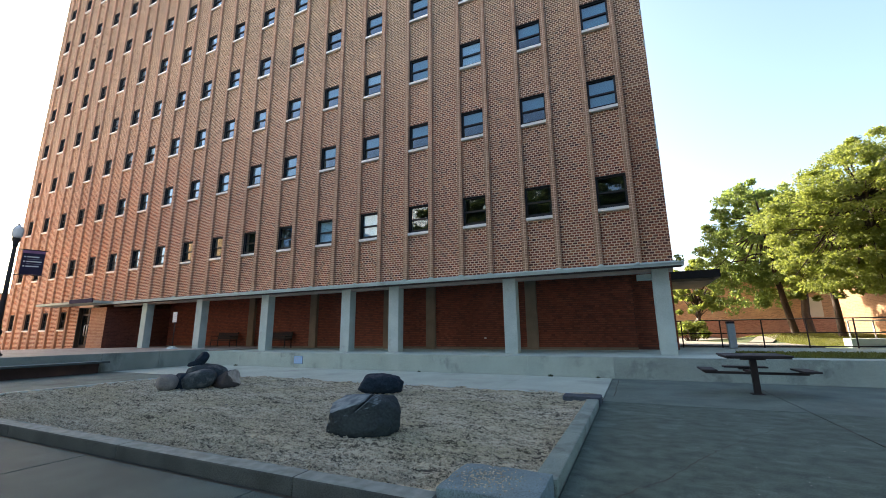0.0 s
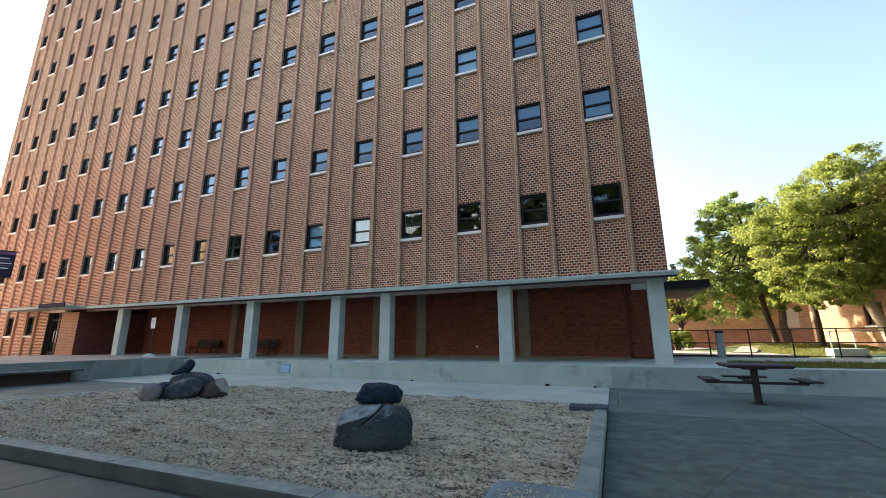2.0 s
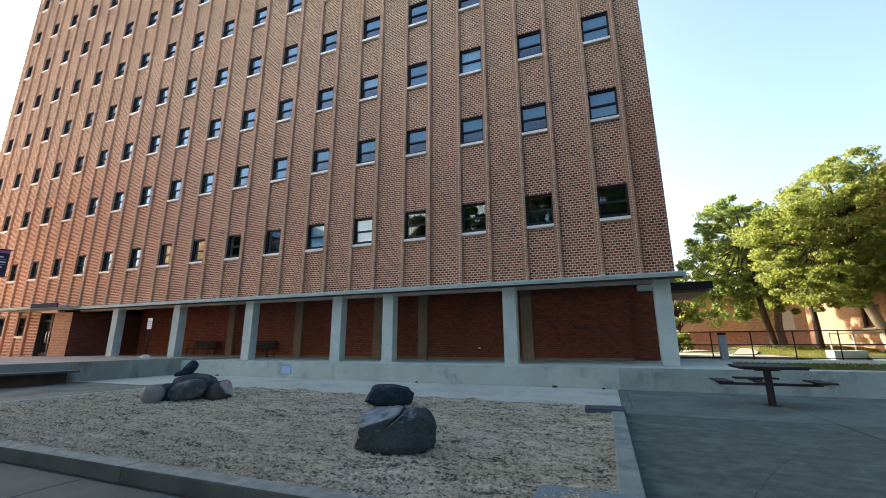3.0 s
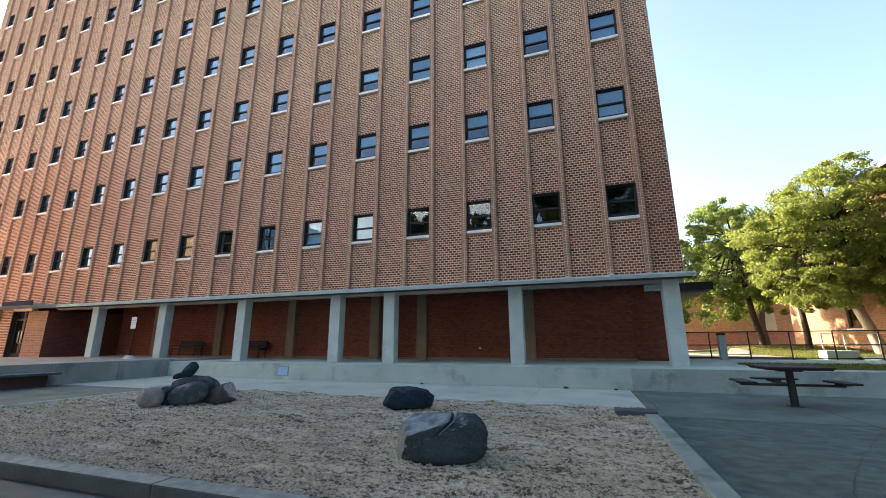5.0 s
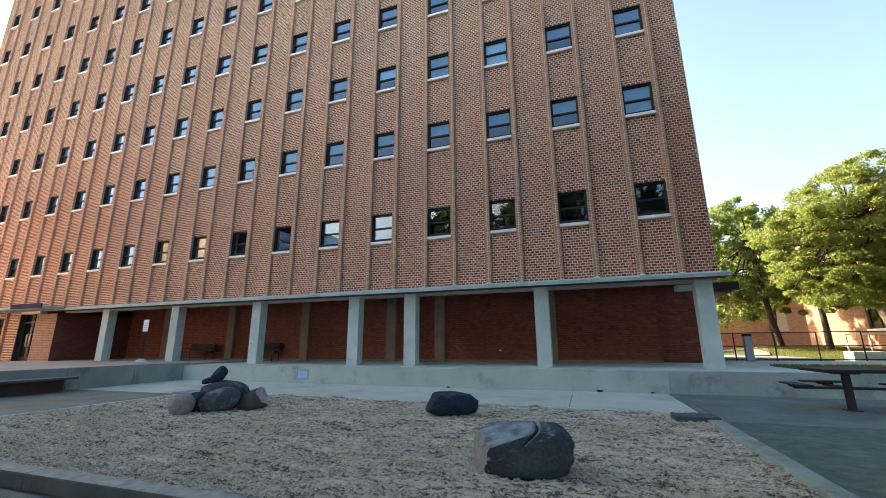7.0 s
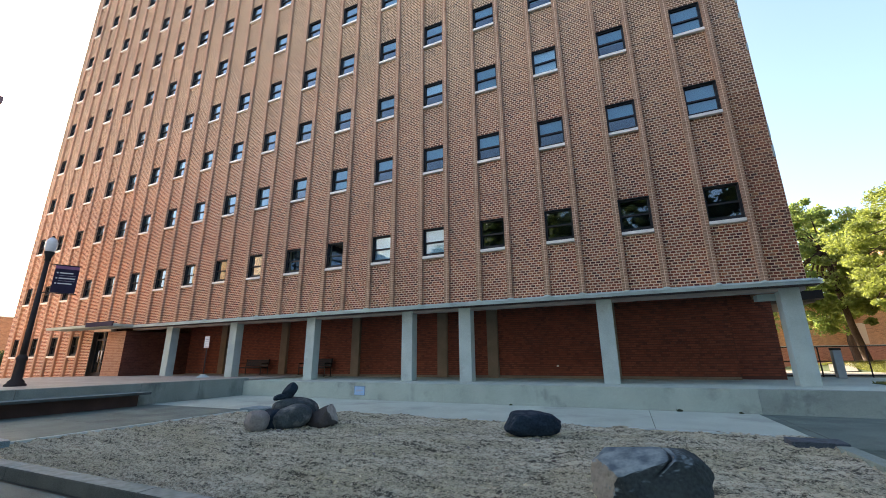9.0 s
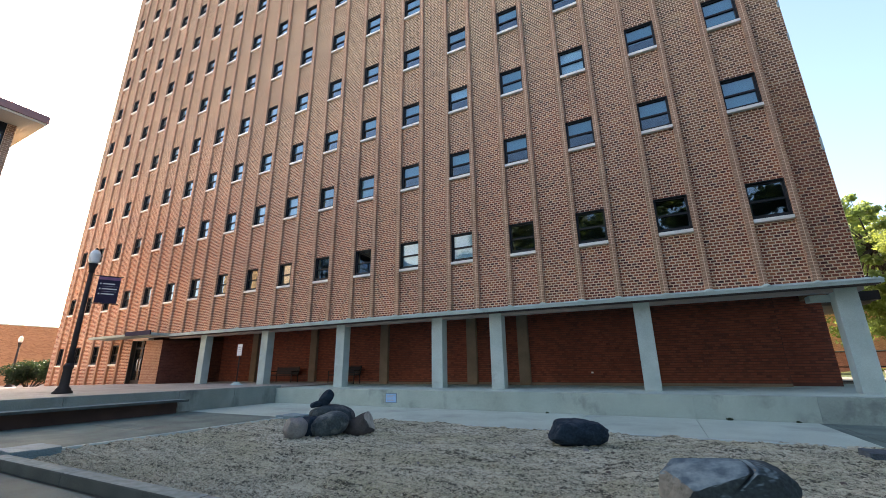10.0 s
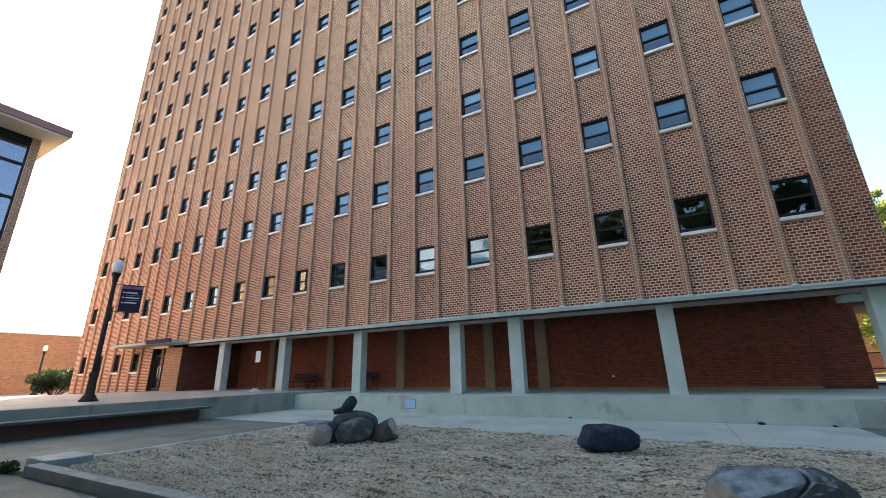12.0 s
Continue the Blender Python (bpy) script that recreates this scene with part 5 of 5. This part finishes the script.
post = thing("utility_post", "pale blue-grey square utility post with a dark cap", "post", (3.5, 19.4, TERR))
part("shaft", box(-0.12, 0.12, -0.12, 0.12, 0, 0.95, bevel=0.01), M_BLUEPOST, post)
part("cap", box(-0.13, 0.13, -0.13, 0.13, 0.95, 1.04, bevel=0.02), M_BLACK, post)
side_canopy = thing("side_canopy", "flat canopy with a dark fascia beside the tower", "canopy")
part("deck", box(1.3, 3.3, 18.6, 22.5, 3.3, 3.6), M_BLACK, side_canopy)
part("ceiling_board", box(1.3, 3.1, 18.8, 22.3, 3.2, 3.3), M_PILASTER, side_canopy)
street_lamp((5.4, 43.5, 0.5), 1.95, False)

def lopsided(q):
    """Full and low towards the tower, tall and thin away from it."""
    if q.z > min(0.5 + 0.85 * (q.x + 0.45), 0.93):
        return 0.0
    return 1.0 if q.x < 0.1 else 0.5


tree((11.0, 24.3, 0.6), [(0, 0, 0), (-0.25, 0, 1.2), (-0.75, 0, 2.9), (-0.9, -0.1, 4.2), (-0.8, 0, 6.6)], ((-1.15, -0.5, 5.75), (3.85, 3.4, 4.0)), 400, 84000, 0.068, M_LEAF_SUN, "broad yellow-green sunlit tree, its leaning trunk paled for sun", 4, 0.24, 0.3, bark=M_BARK_SUNLIT, limbs=90, shape=lopsided, flat=0.5)
tree((8.45, 29.8, 0.8), [(0, 0, 0), (-0.12, 0, 0.8), (-0.32, 0, 2.2), (-0.5, 0, 4.2), (-0.7, 0, 6.5)], ((-1.0, 1.0, 5.5), (3.0, 2.9, 4.5)), 240, 25000, 0.11, M_LEAF_MID, "tall green tree with a dark trunk on the lawn", 9, 0.2, 0.35)
tree((9.46, 27.0, 0.75), [(0, 0, 0), (0, 0, 1.2), (-0.05, 0, 2.7), (-0.1, 0, 4.6)], ((0.5, 0.8, 4.35), (2.6, 3.0, 2.7)), 150, 13000, 0.11, M_LEAF_DARK, "small green tree with a thin dark trunk", 15, 0.17, 0.35)
tree((13.5, 44.0, 0.5), [(0, 0, 0), (-0.2, 0, 2), (0.0, 0, 4), (0.2, 0, 7)], ((-0.3, 0, 8.4), (4.5, 4.0, 5.5)), 160, 15000, 0.17, M_LEAF_DARK, "tall green tree against the far building", 19, 0.34)
# mostly hidden by the tower; added to cast shade on the brick hall
tree((-1.5, 33.5, 0.45), [(0, 0, 0), (0.1, 0, 2.5), (0, 0, 5)], ((0, 0, 8), (3.4, 3.2, 4.4)), 120, 11000, 0.17, M_LEAF_DARK, "tall green tree added behind the tower to shade the hall", 31, 0.25)
tree((5.0, 40.0, 0.5), [(0, 0, 0), (0.1, 0, 1.5), (0, 0, 3)], ((0.3, 0, 4.6), (2.8, 2.2, 2.6)), 90, 10000, 0.15, M_LEAF_DARK, "low green tree beyond the walkway", 22, 0.14)


def bush(at, r, h, label, seed, count=3500, leaf=M_BUSH):
    rnd = random.Random(seed)
    b = thing("bush", label, "bush", at)
    bm = bmesh.new()
    cs = []
    for k in range(14):
        p = Vector((rnd.uniform(-r, r) * 0.8, rnd.uniform(-r, r) * 0.7, rnd.uniform(0.35, 0.9) * h))
        cs.append(p)
        add_tube(bm, [(p.x * 0.15, p.y * 0.15, -0.05), p * 0.6, p], [0.04, 0.025, 0.01], 5)
    part("stem", bm, M_BARK, b)
    leaf_cloud("foliage", cs, [r * 0.38] * len(cs), count, 0.09, leaf, b)


bush((-44.3, 13.6, 0.25), 1.9, 1.9, "dark green bush at the foot of the tower", 2, 7000)
bush((3.3, 30.0, 0.5), 1.0, 1.3, "round olive green bush on the lawn", 3, leaf=M_LEAF_DARK)
leaf_cloud("weed_tuft", [(1.42, 13.55, 3.33), (1.5, 13.52, 3.38), (1.38, 13.5, 3.42)], [0.1, 0.09, 0.08], 60, 0.045, M_LEAF_DARK)
tagged(bpy.data.objects["weed_tuft"], "small green weed growing on the slab corner", "weed")
leaf_cloud("weed_clump", [(-12.75, 2.72, 0.05), (-12.6, 2.66, 0.08), (-12.9, 2.68, 0.04)], [0.14, 0.12, 0.12], 160, 0.05, M_BUSH)
tagged(bpy.data.objects["weed_clump"], "small green weed growing in a paving joint", "weed")

for x, s in ((-2.3, 0.55), (-1.0, 0.3), (-6.6, 0.3), (-15.4, 0.5)):
    w = leaf_cloud("weed_tuft", [(x, LEDGE_Y - 0.06, 0.03 * s), (x + 0.12 * s, LEDGE_Y - 0.05, 0.04 * s)], [0.08 * s, 0.07 * s], 50, 0.035, M_BUSH)
    tagged(w, "small dark weed at the foot of the ledge", "weed", "weeds along the ledge")

# long low building behind the lawn
low = thing("low_building", "long low orange brick building behind the lawn", "building")
part("wall", box(-12, 24, 46, 52, 0.0, 5.7), M_PALE_ORANGE, low)
part("plinth_wall", box(-12, 24, 45.7, 46, 0.0, 2.15), M_PINKWALL, low, "pinkish lower brick wall")
part("coping", box(-12, 24, 45.65, 46, 2.15, 2.22), M_CONC_PALE, low)
part("roof", box(-12.3, 24.3, 45.6, 52.3, 5.7, 5.95), M_CONC_PALE, low)
part("pale_door", box(14.0, 15.0, 45.62, 45.7, 2.3, 4.0), M_SOFFIT, low)

# gabled brick hall on the far side of the lawn
hall = thing("brick_hall", "orange brick hall with overhanging grey eaves", "building")
bm = bmesh.new()
wy0, wy1, hx = 16.0, 35.0, 12.2
wins = [(27.2, 28.9, 1.95, 3.1), (23.6, 25.2, 1.95, 3.1), (20.0, 21.6, 1.95, 3.1), (27.2, 28.9, 5.2, 6.6), (23.6, 25.2, 5.2, 6.6)]
for y0, y1, za, zb in ((wy0, wy1, 0, 1.95), (wy0, wy1, 3.1, 5.2), (wy0, wy1, 6.6, 8.8)):
    add_box(bm, hx, hx + 0.4, y0, y1, za, zb)
for za, zb, ws in ((1.95, 3.1, wins[:3]), (5.2, 6.6, wins[3:])):
    edge = wy1
    for y0, y1, _, _ in ws:
        add_box(bm, hx, hx + 0.4, y1, edge, za, zb)
        edge = y0
    add_box(bm, hx, hx + 0.4, wy0, edge, za, zb)
add_box(bm, hx, 30, wy1, wy1 + 0.4, 0, 8.8)
add_box(bm, hx, 30, wy0 - 0.4, wy0, 0, 8.8)
part("wall", bm, M_ORANGE, hall)
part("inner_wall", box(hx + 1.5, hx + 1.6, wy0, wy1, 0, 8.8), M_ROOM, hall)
for y0, y1, za, zb in wins:
    w = part("window", box(hx + 0.1, hx + 0.16, y0, y1, zb - 0.1, zb), M_FRAME, hall)
    for a, b, c, d in ((y0, y1, za, za + 0.1), (y0, y0 + 0.08, za + 0.1, zb - 0.1), (y1 - 0.08, y1, za + 0.1, zb - 0.1), ((y0 + y1) / 2 - 0.04, (y0 + y1) / 2 + 0.04, za + 0.1, zb - 0.1)):
        part("frame_bar", box(hx + 0.1, hx + 0.16, a, b, c, d), M_FRAME, w)
    part("pane", box(hx + 0.12, hx + 0.13, y0 + 0.08, y1 - 0.08, za + 0.1, zb - 0.1), M_GLASS, w).visible_shadow = False
    part("sill", box(hx - 0.08, hx + 0.1, y0 - 0.1, y1 + 0.1, za - 0.12, za), M_SILL, w)
bm = bmesh.new()
for x, z in ((11.2, 8.75), (11.2, 9.0), (21, 13.0), (31, 9.0), (31, 8.75)):
    bm.verts.new((x, wy0 - 1, z))
    bm.verts.new((x, wy1 + 0.9, z))
bm.verts.ensure_lookup_table()
v = bm.verts
for k in range(4):
    bm.faces.new((v[2 * k], v[2 * k + 1], v[2 * k + 3], v[2 * k + 2]))
bm.faces.new((v[0], v[1], v[9], v[8]))
bm.faces.new((v[0], v[2], v[4], v[6], v[8]))
bm.faces.new((v[1], v[3], v[5], v[7], v[9]))
part("roof", bm, M_ROOFING, hall, "grey pitched roof with deep eaves")

# glazed brick building beside the terrace
glazed = thing("glazed_building", "brick building with tall blue glazing and a brown roof edge", "building")
gx, gy1 = -28.3, 5.5
part("corner_pier", box(gx - 1.2, gx, gy1 - 0.3, gy1, 0.2, 12.2), M_MORTAR, glazed)
bm = bmesh.new()
for k in range(120):
    z = 0.3 + 0.1 * k
    for j in range(3):
        a, b = gy1 - 0.3 + 0.2 * j - (0.125 if k % 2 else 0), gy1 - 0.3 + 0.2 * (j + 1) - (0.125 if k % 2 else 0)
        a, b = max(a, gy1 - 0.3), min(b, gy1)
        if b - a > 0.05:
            add_box(bm, gx - 0.01, gx + 0.012, a + 0.01, b - 0.01, z + 0.01, z + 0.09)
part("pier_bricks", bm, M_RIB, glazed)
part("north_wall", box(gx - 8, gx - 1.2, gy1 - 0.4, gy1, 0.2, 12.2), M_BROWNWALL, glazed)
part("rear_wall", box(gx - 8, gx - 7.6, -20, gy1 - 0.4, 0.2, 12.2), M_BROWNWALL, glazed)
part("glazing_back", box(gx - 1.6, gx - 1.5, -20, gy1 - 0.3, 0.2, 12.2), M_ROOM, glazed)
for k in range(7):
    za = 0.87 + 1.65 * k
    for j in range(6):
        b = gy1 - 0.3 - 3.2 * j
        part("glass_panel", box(gx - 0.14, gx - 0.12, b - 3.14, b - 0.06, za + 0.06, min(za + 1.6, 11.72)), M_BLUEGLASS, glazed)
    part("transom", box(gx - 0.2, gx - 0.06, -20, gy1 - 0.3, za - 0.06, za + 0.06), M_FRAME, glazed)
for j in range(7):
    b = gy1 - 0.3 - 3.2 * j
    part("mullion", box(gx - 0.2, gx - 0.05, b - 0.06, b + 0.0, 0.2, 11.75), M_FRAME, glazed)
part("head_panel", box(gx - 0.2, gx - 0.04, -20, gy1 - 0.3, 11.75, 12.2), M_FRAME, glazed)
part("roof_deck", box(gx - 9.3, -27.0, -21, 6.15, 12.25, 12.6), M_FASCIA, glazed, "brown metal roof edge")
part("eaves_soffit", box(gx - 9.25, -27.06, -21, 6.1, 12.15, 12.25), M_SOFFIT, glazed, "cream eaves soffit")

# low orange brick wing past the tower's far end
wing = thing("brick_wing", "low plain orange brick wing past the tower", "building")
part("wall", box(-64, -58, -20, 60, 0, 5.65), M_TANWALL, wing)
part("coping", box(-64.1, -57.95, -20, 60, 5.65, 5.75), M_CONC_PALE, wing)
part("dark_door", box(-58.02, -57.97, 12.2, 13.6, 0.1, 2.4), M_DOOR, wing)

# added out of view: a bounce hall, then trees for reflections and shade
# reflector: its sunlit pale face brightens the tower front
opposite = thing("bounce_hall", "unseen broad pale hall added to bounce light onto the tower", "building")
part("wall", box(-80, -12, -46, -36, 0, 34), M_CREAM, opposite)
part("parapet", box(-80.2, -11.8, -46.2, -35.8, 34, 34.5), M_CONC_PALE, opposite)
# some fill the window reflections, the others are added to block skylight
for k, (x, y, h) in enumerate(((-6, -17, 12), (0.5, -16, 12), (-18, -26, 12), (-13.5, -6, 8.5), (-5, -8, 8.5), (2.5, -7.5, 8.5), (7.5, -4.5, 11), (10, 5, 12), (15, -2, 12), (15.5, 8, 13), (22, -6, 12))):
    tree((x, y, 0), [(0, 0, 0), (0.1, 0, 0.3 * h), (0, 0.1, 0.7 * h)], ((0, 0, h), (5.2, 5, 0.72 * h)), 150, 12000 if x > 5 else 8000, 0.3, M_LEAF_DEEP, "unseen leafy green tree added for reflections and shade", 50 + k, 0.25, limbs=14)
